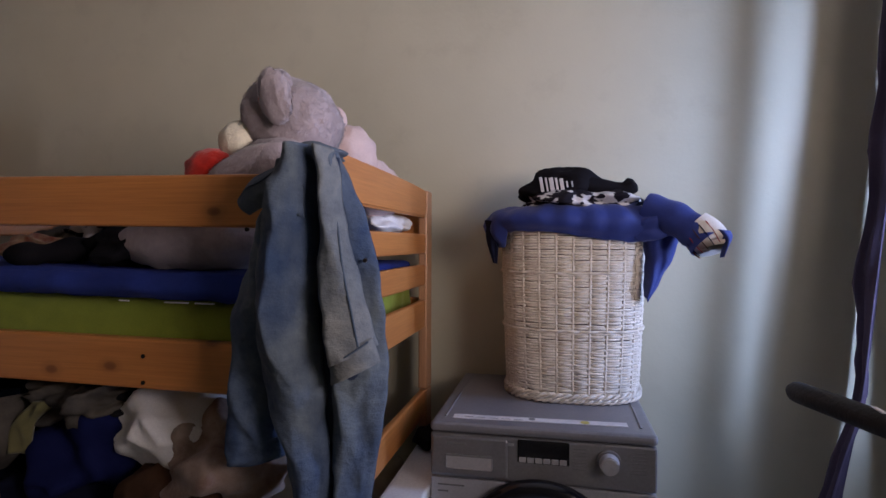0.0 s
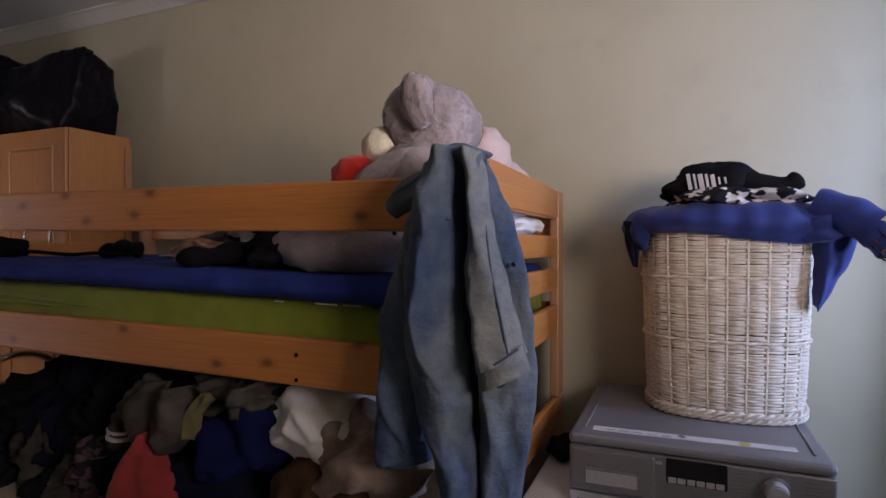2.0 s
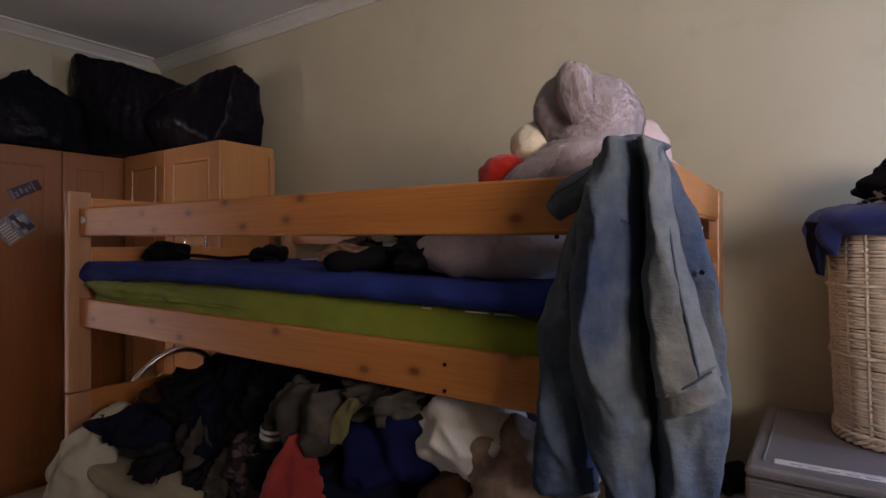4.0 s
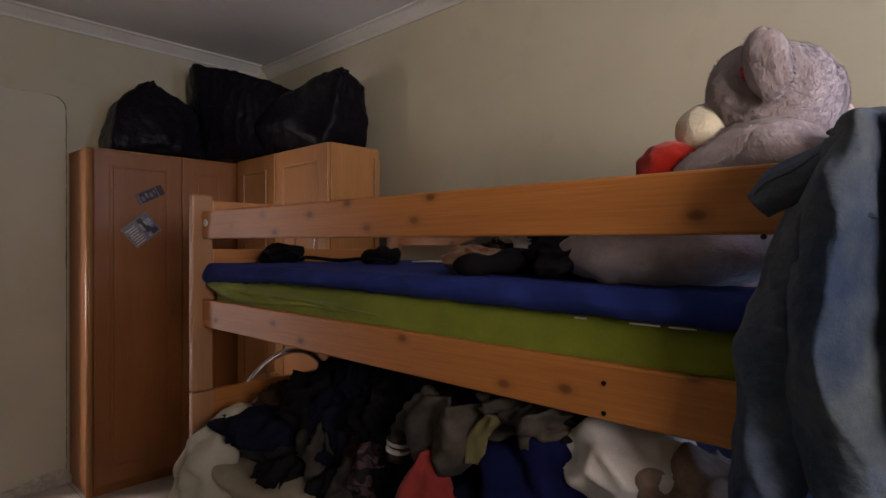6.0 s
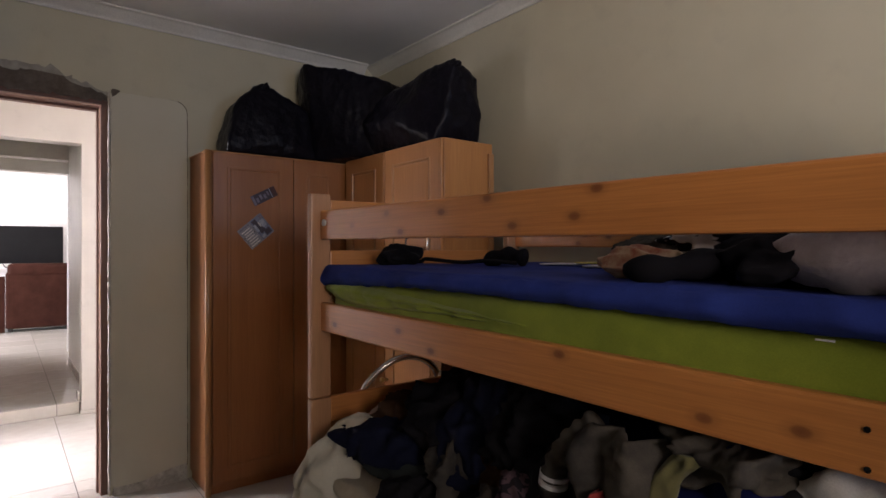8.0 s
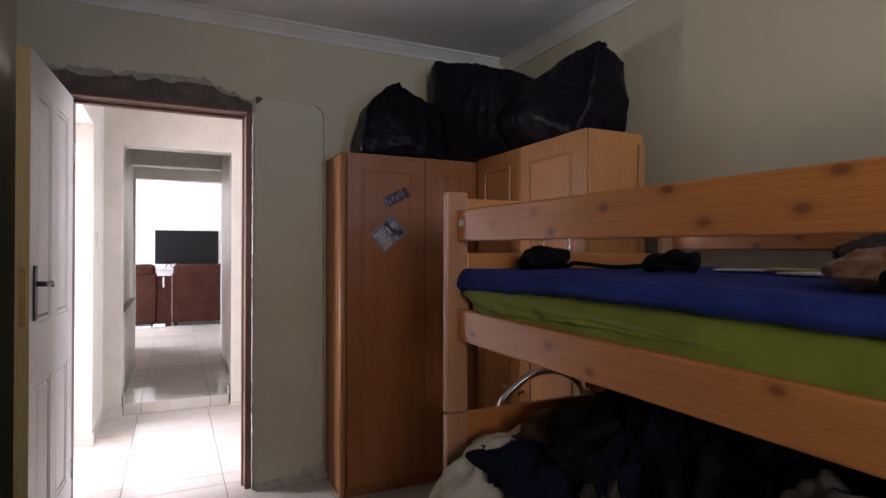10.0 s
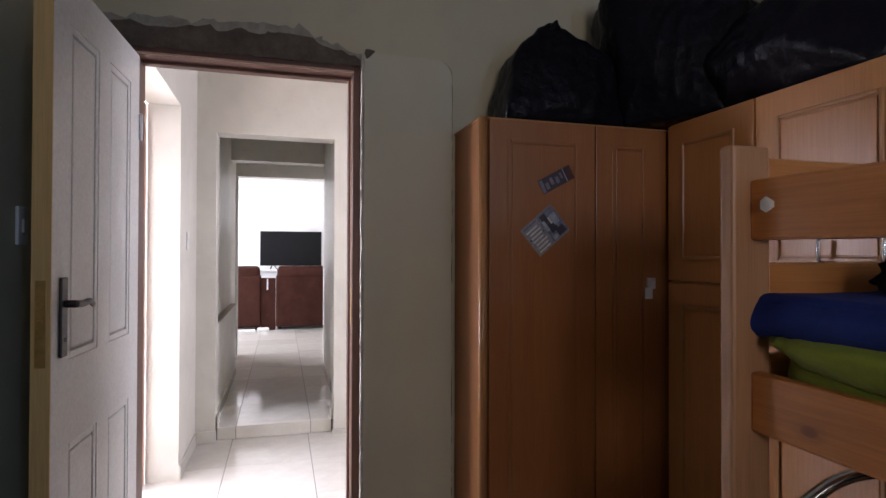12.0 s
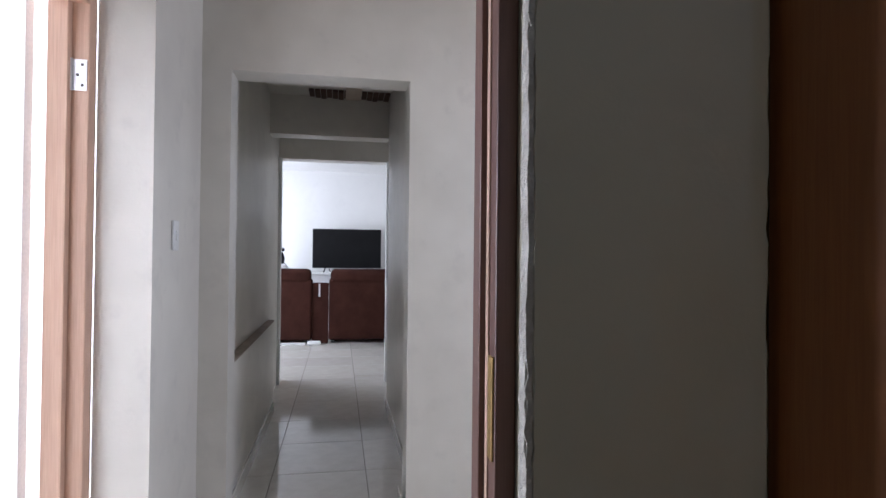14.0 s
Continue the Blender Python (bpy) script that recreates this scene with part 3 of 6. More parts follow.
patch("cement_patch_halo", [(-0.50, 2.15), (-0.50, 2.20), (-0.3, 2.215), (-0.10, 2.215), (0.06, 2.235), (0.18, 2.235), (0.28, 2.245), (0.36, 2.205), (0.44, 2.18), (0.53, 2.14), (0.53, 2.11)], 0.003, mottled("thin_grey_skim", (0.40, 0.37, 0.31), (0.27, 0.245, 0.20), 18, 0.9, 0.5, 60), "thin grey skim around the cement patch", 7, 0.028)
patch("cement_patch_corner", [(0.545, 2.115), (0.545, 2.165), (0.585, 2.16), (0.57, 2.135)], 0.036, cement, "dark cement chip at the frame corner", 8, 0.004)

# ---- bedroom door ----
HINGE = Vector((-4.085, -0.325, 0.0))


def panelled_leaf(name, width, height, label, paint):
    """A moulded six-panel leaf along +x from its hinge, with its face on +y."""
    door = tagged(new(name), label, "door", kind="structure")
    part("door_core", boxed((0, -0.016, 0.012), (width - 0.004, 0.008, height), 0.0), paint, door)
    cols = [(0.105, width / 2 - 0.045), (width / 2 + 0.045, width - 0.105)]
    rows = [(0.22, 0.80), (1.03, height - 0.13)]
    stiles = [(0, cols[0][0]), (cols[0][1], cols[1][0]), (cols[1][1], width - 0.004)]
    for side, (y0, y1) in (("front", (0.008, 0.018)), ("back", (-0.026, -0.016))):
        for a, b in stiles:
            part("stile", boxed((a, y0, 0.012), (b, y1, height), 0.0), paint, door)
        for a, b in cols:
            for c, d in [(0.012, rows[0][0]), (rows[0][1], rows[1][0]), (rows[1][1], height)]:
                part("rail", boxed((a, y0, c), (b, y1, d), 0.0), paint, door)
    for a, b in cols:
        for c, d in rows:
            part("door_panel", boxed((a + 0.024, 0.004, c + 0.024), (b - 0.024, 0.0150, d - 0.024), 0.010, 4), paint, door)
            for lo, hi in (((a, 0.0075, c), (a + 0.021, 0.0162, d)), ((b - 0.021, 0.0075, c), (b, 0.0162, d)), ((a + 0.021, 0.0075, c), (b - 0.021, 0.0162, c + 0.021)), ((a + 0.021, 0.0075, d - 0.021), (b - 0.021, 0.0162, d))):
                part("bead", boxed(lo, hi, 0.003), paint, door)
    return door


LEAF = 0.74
door1 = panelled_leaf("door_1", LEAF, 2.072, "white moulded panel door standing open with a bare pine edge", door_paint)
part("door_edge", boxed((LEAF - 0.0035, -0.026, 0.012), (LEAF + 0.001, 0.018, 2.072)), raw_pine, door1, "unpainted pine lock edge")
part("latch_plate", boxed((LEAF + 0.0012, -0.016, 1.03), (LEAF + 0.003, 0.008, 1.25), 0.0005), brass, door1, "brass latch plate")
part("latch_bolt", boxed((LEAF + 0.003, -0.010, 1.13), (LEAF + 0.010, 0.003, 1.15), 0.001), brass, door1)
plate = part("handle_plate", boxed((LEAF - 0.085, 0.0185, 1.045), (LEAF - 0.045, 0.026, 1.255), 0.003), bronze, door1, "dark bronze lever plate")
bm = bmesh.new()
disc(bm, (LEAF - 0.065, 0.036, 1.185), (0, 1, 0), 0.010, 0.03)
tube(bm, curve([(LEAF - 0.06, 0.05, 1.185), (LEAF - 0.10, 0.056, 1.183), (LEAF - 0.145, 0.058, 1.187), (LEAF - 0.18, 0.054, 1.172)], 14), [0.010, 0.010, 0.010, 0.010, 0.009, 0.009, 0.009, 0.009, 0.008, 0.008, 0.008, 0.008, 0.007, 0.006], 10)
part("door_lever", bm, bronze, door1, "curved dark bronze lever", soft=True)
bm = bmesh.new()
disc(bm, (LEAF - 0.065, 0.0265, 1.09), (0, 1, 0), 0.006, 0.003, 12)
part("keyhole", bm, black_gloss, door1)
for z in (0.25, 1.8):
    bm = bmesh.new()
    disc(bm, (-0.004, 0.022, z), (0, 0, 1), 0.007, 0.1, 12)
    part("hinge", bm, steel_hinge, door1)
door1.matrix_world = Matrix.Translation(HINGE) @ Matrix.Rotation(radians(-2.6), 4, "Z")

# ---- side room door and frame ----
frame2 = tagged(new("door_frame_2"), "pale pinkish timber door frame of the side room", "door frame", kind="structure")
part("frame_jamb", boxed((-5.284, -0.64, 0), (-5.225, -0.530, 2.18), 0.004), pale_frame, frame2)
part("frame_jamb", boxed((-5.225, -0.64, 0), (-5.195, -0.580, 2.15), 0.003), pale_frame, frame2)
part("frame_head", boxed((-5.225, -0.64, 2.13), (-4.38, -0.530, 2.183), 0.004), pale_frame, frame2)
part("frame_jamb", boxed((-4.42, -0.64, 0), (-4.362, -0.530, 2.13), 0.004), pale_frame, frame2)
for z in (0.30, 1.90):
    hinge = part("hinge_leaf", boxed((-5.2245, -0.578, z - 0.05), (-5.2215, -0.535, z + 0.05), 0.001), steel_hinge, frame2, "bright steel butt hinge")
    bm = bmesh.new()
    disc(bm, (-5.2185, -0.580, z), (0, 0, 1), 0.006, 0.102, 12)
    part("hinge_pin", bm, steel_hinge, hinge)
    for dz, y in ((-0.033, -0.548), (0.0, -0.562), (0.033, -0.548)):
        bm = bmesh.new()
        disc(bm, (-5.2212, y, z + dz), (1, 0, 0), 0.005, 0.001, 12)
        part("screw", bm, bronze, hinge)
door2 = panelled_leaf("door_2", 0.76, 2.12, "white panel door standing open into the side room", door_paint)
door2.matrix_world = Matrix.Translation((-5.165, -0.675, 0)) @ Matrix.Rotation(radians(-93), 4, "Z")


def light_switch(pos, normal, label):
    sw = thing("light_switch", pos, label, "light switch")
    x, y, z = pos
    s = 1 if normal > 0 else -1
    part("switch_plate", boxed((x - 0.035, min(y, y + s * 0.010), z - 0.057), (x + 0.035, max(y, y + s * 0.010), z + 0.057), 0.004), white_plastic, sw)
    part("rocker", boxed((x - 0.010, min(y + s * 0.009, y + s * 0.015), z - 0.02), (x + 0.010, max(y + s * 0.009, y + s * 0.015), z + 0.02), 0.002), white_plastic, sw)


light_switch((-5.53, -0.3515, 1.40), 1, "white plastic light switch on the hall wall")
light_switch((-3.66, BACK_Y + 0.0005, 1.40), 1, "white plastic light switch in the shade behind the door")

# ---- skirtings of the hall and passage ----
def skirting(lo, hi):
    structure("baseboard", boxed(lo, hi, 0.003), tile_cream, "cream glazed tile skirting along the hall wall", "skirting")


skirting((HALL_X, -0.3525, 0.0), (-5.285, -0.341, 0.085))
skirting((HALL_X, -0.341, 0.0), (HALL_X + 0.012, -0.215, 0.085))
skirting((HALL_X, 0.58, 0.0), (HALL_X + 0.012, 2.4, 0.03))
skirting((-7.85, -0.236, FLOOR2), (HALL_X - 0.17, -0.224, FLOOR2 + 0.08))
skirting((-7.85, 0.644, FLOOR2), (HALL_X - 0.17, 0.656, FLOOR2 + 0.08))
skirting((HALL_X - 0.17, -0.216, FLOOR2), (HALL_X - 0.05, -0.204, FLOOR2 + 0.08))
skirting((HALL_X - 0.17, 0.569, FLOOR2), (HALL_X - 0.05, 0.581, FLOOR2 + 0.08))
skirting((-9.0, 0.738, FLOOR2), (-7.85, 0.751, FLOOR2 + 0.08))
structure("door_casing", boxed((-8.84, 0.715, FLOOR2), (-8.78, 0.752, 2.25), 0.004), white_plastic, "white painted casing at the living room opening", "casing")
structure("door_casing", boxed((-8.84, -0.312, FLOOR2), (-8.78, -0.280, 2.25), 0.004), white_plastic, "white painted casing at the living room opening", "casing")


structure("ledge_edge", boxed((-7.85, -0.287, 0.80), (HALL_X - 0.17, -0.231, 0.812), 0.003), mottled("grimy_ledge", (0.36, 0.29, 0.23), (0.22, 0.17, 0.13), 14, 0.7, 0.3), "dirty brown top edge of the low passage ledge", "ledge")
bm = bmesh.new()
for k in range(14):
    x, y = -7.80 + 0.22 * noise.noise(Vector((k, 3, 1))), 0.02 + 0.045 * k
    box(bm, (x - 0.10, y, 2.592 - 0.006 * (k % 3)), (x + 0.16, y + 0.04, 2.5995), 0.002)
structure("trim_battens", bm, brown_board, "broken brown boards hanging under the passage ceiling", "batten")

# ---- bunk bed ----
def rail_z(x, z):
    """Lowers a height towards the bed's foot, a tilt that fits the camera's view."""
    return z - 0.0115 * (x + 2.5)


def plank_x(x0, x1, y0, y1, z0, z1, bevel=0.006):
    bm = boxed((x0, y0, z0), (x1, y1, z1), bevel)
    for v in bm.verts:
        v.co.z = rail_z(v.co.x, v.co.z)
    return bm


bed = thing("bunk_bed", (-1.5, 1.5, 0), "knotty orange pine bunk bed with guard rails, heaped with bedding", "bunk bed")
top_rail = part("guard_rail", plank_x(-2.522, -0.50, 1.018, 1.045, 1.345, 1.452), pine_x, bed, "knotty pine guard rail, paler at the head")
side_rail = part("side_rail", plank_x(-2.522, -0.50, 1.018, 1.045, 1.006, 1.112), pine_x, bed, "knotty pine side rail with screw holes")
part("back_guard_rail", plank_x(-2.522, -0.50, 2.04, 2.065, 1.32, 1.43), pine_x, bed)
part("back_side_rail", plank_x(-2.522, -0.50, 2.04, 2.065, 1.006, 1.112), pine_x, bed)
for x, z in ((-0.845, 1.075), (-0.845, 1.02)):
    bm = bmesh.new()
    disc(bm, (x, 1.0172, rail_z(x, z)), (0, 1, 0), 0.0045, 0.003, 12)
    part("screw_hole", bm, black_gloss, side_rail)
bm = bmesh.new()
disc(bm, (-2.478, 1.014, 1.405), (0, 1, 0), 0.014, 0.01, 6, 0.009)
part("bolt_cap", bm, white_plastic, top_rail, "chipped white bolt cap")
for x0, y0, y1, top in ((-2.553, 0.98, 1.062, 1.514), (-0.503, 1.02, 1.095, 1.462), (-2.553, 1.99, 2.07, 1.50), (-0.503, 2.0, 2.08, 1.485)):
    part("post", boxed((x0, y0, 0.757), (x0 + 0.033, y1, top), 0.006), pine_z, bed)
    part("lower_post", boxed((x0 + 0.001, y0, 0), (x0 + 0.033, y1, 0.753), 0.005), pine_z, bed)
for z0, z1 in ((1.395, 1.495), (1.235, 1.305), (1.06, 1.14), (0.66, 0.755), (0.38, 0.47)):
    part("head_board", boxed((-2.549, 1.062, z0), (-2.526, 1.99, z1), 0.005), pine_y, bed)
for z0, z1 in ((1.30 - 0.045, 1.325), (1.14, 1.215), (0.985, 1.085), (0.66, 0.755), (0.38, 0.47)):
    part("foot_board", boxed((-0.497, 1.095, z0), (-0.474, 2.0, z1), 0.006), pine_y, bed)
bm = bmesh.new()
rows = []
for k in range(25):
    u = k / 24
    y = 1.095 + 0.905 * u
    t = 1.496 - 0.002 * u - 0.010 * u ** 4
    rows.append([bm.verts.new((x, y, z)) for x, z in ((-0.498, 1.385), (-0.473, 1.385), (-0.473, t), (-0.498, t))])
for a, b in zip(rows, rows[1:]):
    for k in range(4):
        bm.faces.new((a[k], a[(k + 1) % 4], b[(k + 1) % 4], b[k]))
bm.faces.new(rows[0])
bm.faces.new(list(reversed(rows[-1])))
bmesh.ops.recalc_face_normals(bm, faces=bm.faces)
bmesh.ops.bevel(bm, geom=[e for e in bm.edges if abs(e.verts[0].co.y - e.verts[1].co.y) > 0.02], offset=0.006, segments=2, affect="EDGES")
part("arched_foot_board", bm, pine_y, bed, "arched pine end board")
part("lower_side_rail", boxed((-2.52, 1.018, 0.30), (-0.50, 1.045, 0.42), 0.006), pine_x, bed)
part("slat_base", boxed((-2.52, 1.046, 1.02), (-0.50, 2.038, 1.04)), pine_y, bed)
part("lower_slat_base", boxed((-2.52, 1.046, 0.33), (-0.50, 2.038, 0.35)), pine_y, bed)


def soft_slab(lo, hi, seed, amp=0.008, freq=6.0, sag=0.0, cuts=40):
    """A mattress-like slab with rounded edges and a wrinkled cover."""
    bm = boxed(lo, hi, min(0.04, (hi[2] - lo[2]) * 0.45), 4)
    bmesh.ops.subdivide_edges(bm, edges=[e for e in bm.edges if e.calc_length() > 0.4], cuts=cuts, use_grid_fill=True)
    bmesh.ops.triangulate(bm, faces=[f for f in bm.faces if len(f.verts) > 4])
    bm.normal_update()
    for v in bm.verts:
        p = v.co
        w = amp * folds((p.x * 0.6, p.y, p.z), seed, freq)
        v.co = p + v.normal * w
        v.co.z = rail_z(v.co.x, v.co.z) - sag * math.sin(math.pi * (v.co.x - lo[0]) / (hi[0] - lo[0]))
    return smooth(bm)


mattress = thing("mattress", (-1.5, 1.5, 1.04), "mattress in a crumpled lime green fitted sheet", "mattress")
part("mattress_cover", soft_slab((-2.49, 1.05, 1.042), (-0.54, 2.03, 1.195), 3, 0.010, 6.5), lime_sheet, mattress)
# a loose tuck of the sheet at the head end
bm = panel([(-2.50, 1.047, 1.185), (-2.3, 1.042, 1.187), (-2.0, 1.042, 1.165), (-1.5, 1.052, 1.13)], [(-2.44, 1.046, 1.13), (-2.25, 1.040, 1.115), (-1.95, 1.042, 1.125), (-1.5, 1.052, 1.12)], 11, 0.010, 0.008, 1.0, 14, 40, 0.003, freq=10)
part("sheet_tuck", bm, lime_sheet, mattress)

blanket = thing("blanket", (-1.5, 1.5, 1.2), "royal blue cotton cover spread flat over the mattress", "blanket")
part("top_layer", soft_slab((-2.53, 1.036, 1.205), (-0.535, 2.02, 1.247), 5, 0.006, 4.0, cuts=44), blue_sheet, blanket)
part("hanging_edge", panel([(-2.545, 1.036, 1.24), (-1.9, 1.034, 1.235), (-1.2, 1.034, 1.232), (-0.55, 1.034, 1.228)], [(-2.56, 1.034, 1.175), (-1.9, 1.032, 1.192), (-1.2, 1.032, 1.182), (-0.55, 1.032, 1.168)], 6, 0.006, 0.006, 0.5, 14, 90, 0.004, freq=7), blue_sheet, blanket)
for x0, x1 in ((-0.91, -0.885), (-0.80, -0.745), (-0.73, -0.685)):
    part("white_hem", panel([(x0, 1.026, rail_z(x0, 1.190)), (x1, 1.026, rail_z(x1, 1.190))], [(x0, 1.026, rail_z(x0, 1.187)), (x1, 1.026, rail_z(x1, 1.187))], 7, 0.001, 0.0005, 0.5, 4, 12, 0.002), white_print, blanket, "white hem showing in places")


def garment(name, bm, material, label, category="clothing", base=None):
    ob = part(name, bm, material)
    return tagged(ob, label, category)


# things lying on the top bunk
def sock(path, r, label):
    ps = curve(path, 18)
    rs = [r * (0.75 + 0.35 * math.sin(k * 0.5) ** 2) for k in range(18)]
    rs[0] = rs[-1] = r * 0.5
    return garment("sock", tube(bmesh.new(), ps, rs, 12), black_cloth, label, "sock")


for ob in (sock([(-1.27, 1.09, 1.262), (-1.18, 1.10, 1.266), (-1.12, 1.16, 1.28), (-1.05, 1.26, 1.29)], 0.028, "thick black sock lying on the blue cover"),
           sock([(-2.16, 1.52, 1.262), (-2.05, 1.52, 1.285), (-1.97, 1.54, 1.275)], 0.03, "rolled black sock on the blue cover")):
    smooth_me = ob.data
    for f in smooth_me.polygons:
        f.use_smooth = True
garment("trousers", heap((-1.02, 1.26, 1.275), (0.115, 0.13, 0.050), 21, 15, 0.02), black_cloth, "crumpled black trousers on the blue cover", "trousers")
garment("shirt", heap((-1.36, 1.40, 1.285), (0.12, 0.10, 0.045), 22, 14, 0.02), khaki_grey, "crumpled grey khaki shirt on the bed", "shirt")
garment("vest", heap((-1.17, 1.36, 1.315), (0.13, 0.10, 0.040), 23, 16, 0.020), bw_print, "crumpled black and white printed top on the bed", "shirt")
garment("scarf", heap((-1.32, 1.22, 1.268), (0.10, 0.06, 0.030), 24, 16, 0.012), cloth("tan_check", (0.26, 0.06, 0.03), (0.50, 0.37, 0.23), 22), "small tan and rust checked scarf", "scarf")
garment("cap", heap((-2.40, 1.29, 1.278), (0.080, 0.065, 0.036), 25, 14, 0.014), black_cloth, "black cap lying on the blue cover", "cap")
garment("cap_band", tube(bmesh.new(), curve([(-2.40, 1.27, 1.27), (-2.32, 1.33, 1.262), (-2.25, 1.31, 1.272), (-2.17, 1.40, 1.26), (-2.06, 1.43, 1.266), (-1.98, 1.50, 1.258)], 40), 0.007, 8), black_cloth, "twisted thin black strap across the cover", "strap")
for k, (x, y, w, h) in enumerate(((-1.96, 1.72, 0.07, 0.05), (-1.84, 1.75, 0.05, 0.07), (-1.72, 1.66, 0.08, 0.05), (-1.60, 1.62, 0.06, 0.04))):
    bm = boxed((-w, -h, 0), (w, h, 0.006), 0.002)
    bmesh.ops.rotate(bm, verts=bm.verts, matrix=Matrix.Rotation(0.7 * k + 0.3, 3, "Z"))
    bmesh.ops.translate(bm, verts=bm.verts, vec=(x, y, 1.252 - 0.0115 * (x + 2.5) + 0.004 + 0.006 * (k % 2)))
    tagged(part("notebook", bm, [label_paper, yellow_print, label_paper, label_grey][k]), ("thin white", "small yellow", "thin white", "small grey")[k] + " exercise book on the blue cover", "book")

# plush toys
def furry(bm, count, length, seed, keep=None):
    """Short tufts standing on the faces of a plush body."""
    rng = random.Random(seed)
    bm.normal_update()
    faces = [f for f in bm.faces if keep is None or keep(f)]
    sizes = [f.calc_area() for f in faces]
    for f in rng.choices(faces, sizes, k=count):
        vs = f.verts
        a, b = sorted((rng.random(), rng.random()))
        p = vs[0].co * a + vs[1].co * (b - a) + vs[2].co * (1 - b)
        n = f.normal
        lean = noise.noise_vector(p * 14) * 0.9 + Vector((0.1, 0, -0.55)) + 0.25 * Vector((rng.uniform(-1, 1), rng.uniform(-1, 1), rng.uniform(-1, 1)))
        flow = lean - n * lean.dot(n)
        d = (n * 0.28 + flow.normalized()).normalized()
        s = d.cross(n).normalized() * 0.0011 if d.cross(n).length > 0.05 else Vector((0.0011, 0, 0))
        q = bm.faces.new((bm.verts.new(p - s), bm.verts.new(p + s), bm.verts.new(p + n * 0.0005 + d * length * rng.uniform(0.6, 1.2))))
        q.material_index = f.material_index
    return bm


bm = bmesh.new()
ellipsoid(bm, (-0.755, 1.38, 1.33), (0.25, 0.20, 0.15), 1, 0.06, 5)
ellipsoid(bm, (-0.622, 1.25, 1.575), (0.114, 0.112, 0.106), 2, 0.05, 5, turn=(0, 20, 0))
ellipsoid(bm, (-0.650, 1.225, 1.592), (0.080, 0.092, 0.084), 3, 0.06, 4)
ellipsoid(bm, (-0.602, 1.120, 1.612), (0.034, 0.020, 0.060), 3, 0.08, 4, (8, -8, 0))
ellipsoid(bm, (-0.616, 1.16, 1.655), (0.030, 0.030, 0.026), 4, 0.08, 3)
ellipsoid(bm, (-0.634, 1.130, 1.606), (0.010, 0.005, 0.016), 4, 0.1, 2, index=2)
ellipsoid(bm, (-0.670, 1.135, 1.466), (0.098, 0.036, 0.034), 5, 0.08, 4, (0, -24, 8))
ellipsoid(bm, (-0.62, 1.20, 1.45), (0.10, 0.10, 0.09), 6, 0.08, 3)
ellipsoid(bm, (-0.80, 1.17, 1.295), (0.23, 0.09, 0.072), 7, 0.05, 4)
ellipsoid(bm, (-0.885, 1.18, 1.30), (0.085, 0.09, 0.082), 9, 0.05, 4)
ellipsoid(bm, (-0.726, 1.20, 1.526), (0.054, 0.054, 0.054), 8, 0.05, 4, (0, 35, 0), index=1)
bm.normal_update()
for v in bm.verts:
    p = v.co
    plush = 0.2 if v.link_faces[0].material_index == 1 else 1.0
    v.co = p + v.normal * plush * (0.0015 * folds(p, 6, 30.0) + 0.0012 * noise.noise(p * 150) + 0.007 * noise.noise(p * 17))
furry(bm, 26000, 0.011, 7, lambda f: f.material_index == 0 and f.calc_center_median().z > 1.42)
tagged(part("teddy_bear", bm, [fur_grey, fur_cream, red_plush]), "large grey-mauve teddy bear with a cream muzzle slumped on the rail", "teddy bear")
bm = bmesh.new()
ellipsoid(bm, (-0.782, 1.17, 1.455), (0.064, 0.060, 0.056), 9, 0.08, 4)
tagged(part("plush_ball", bm, red_plush), "round red plush ball in front of the bear", "toy")
bm = bmesh.new()
ellipsoid(bm, (-0.585, 1.53, 1.53), (0.07, 0.11, 0.10), 10, 0.12)
ellipsoid(bm, (-0.58, 1.74, 1.46), (0.07, 0.16, 0.10), 11, 0.12)
ellipsoid(bm, (-0.59, 1.43, 1.625), (0.03, 0.03, 0.035), 12, 0.12, 3)
tagged(part("plush_toy", bm, pink_cloth), "pale pink plush toy leaning against the end board", "toy")
bm = heap((-0.56, 1.80, 1.352), (0.05, 0.17, 0.034), 31, 10, 0.008)
garment("rolled_towel", bm, white_fluff, "rolled pale pink-white towel between the end boards", "towel")

# ---- denim jacket on the bed post ----
jacket = thing("denim_jacket", (-0.47, 1.0, 0.7), "faded blue denim jacket hung over the bed post, sleeve dangling", "jacket")


def flat(y, *xz):
    return [(x, y, z) for x, z in xz]


part("back_layer", panel(flat(0.99, (-0.44, 1.472), (-0.425, 1.25), (-0.42, 1.05), (-0.415, 0.85), (-0.40, 0.60)),
                         flat(0.99, (-0.408, 1.468), (-0.375, 1.403), (-0.356, 1.358), (-0.334, 1.282), (-0.322, 1.232), (-0.314, 1.157), (-0.308, 1.095), (-0.306, 1.033), (-0.316, 0.957), (-0.331, 0.875), (-0.345, 0.74), (-0.355, 0.60)), 2, 0.020, 0.013, 0.7, 34, 60, freq=8), denim, jacket)
far_sl = part("far_sleeve", panel(flat(0.984, (-0.515, 1.40), (-0.559, 1.336), (-0.586, 1.252), (-0.615, 1.165), (-0.612, 1.073), (-0.622, 0.964), (-0.622, 0.882)),
                                  flat(0.980, (-0.47, 1.40), (-0.47, 1.30), (-0.48, 1.20), (-0.495, 1.12), (-0.50, 1.03), (-0.505, 0.96), (-0.507, 0.90)), 1, 0.030, 0.014, 0.8, 30, 60, freq=7), denim, jacket, "grey-blue sleeve hanging behind")
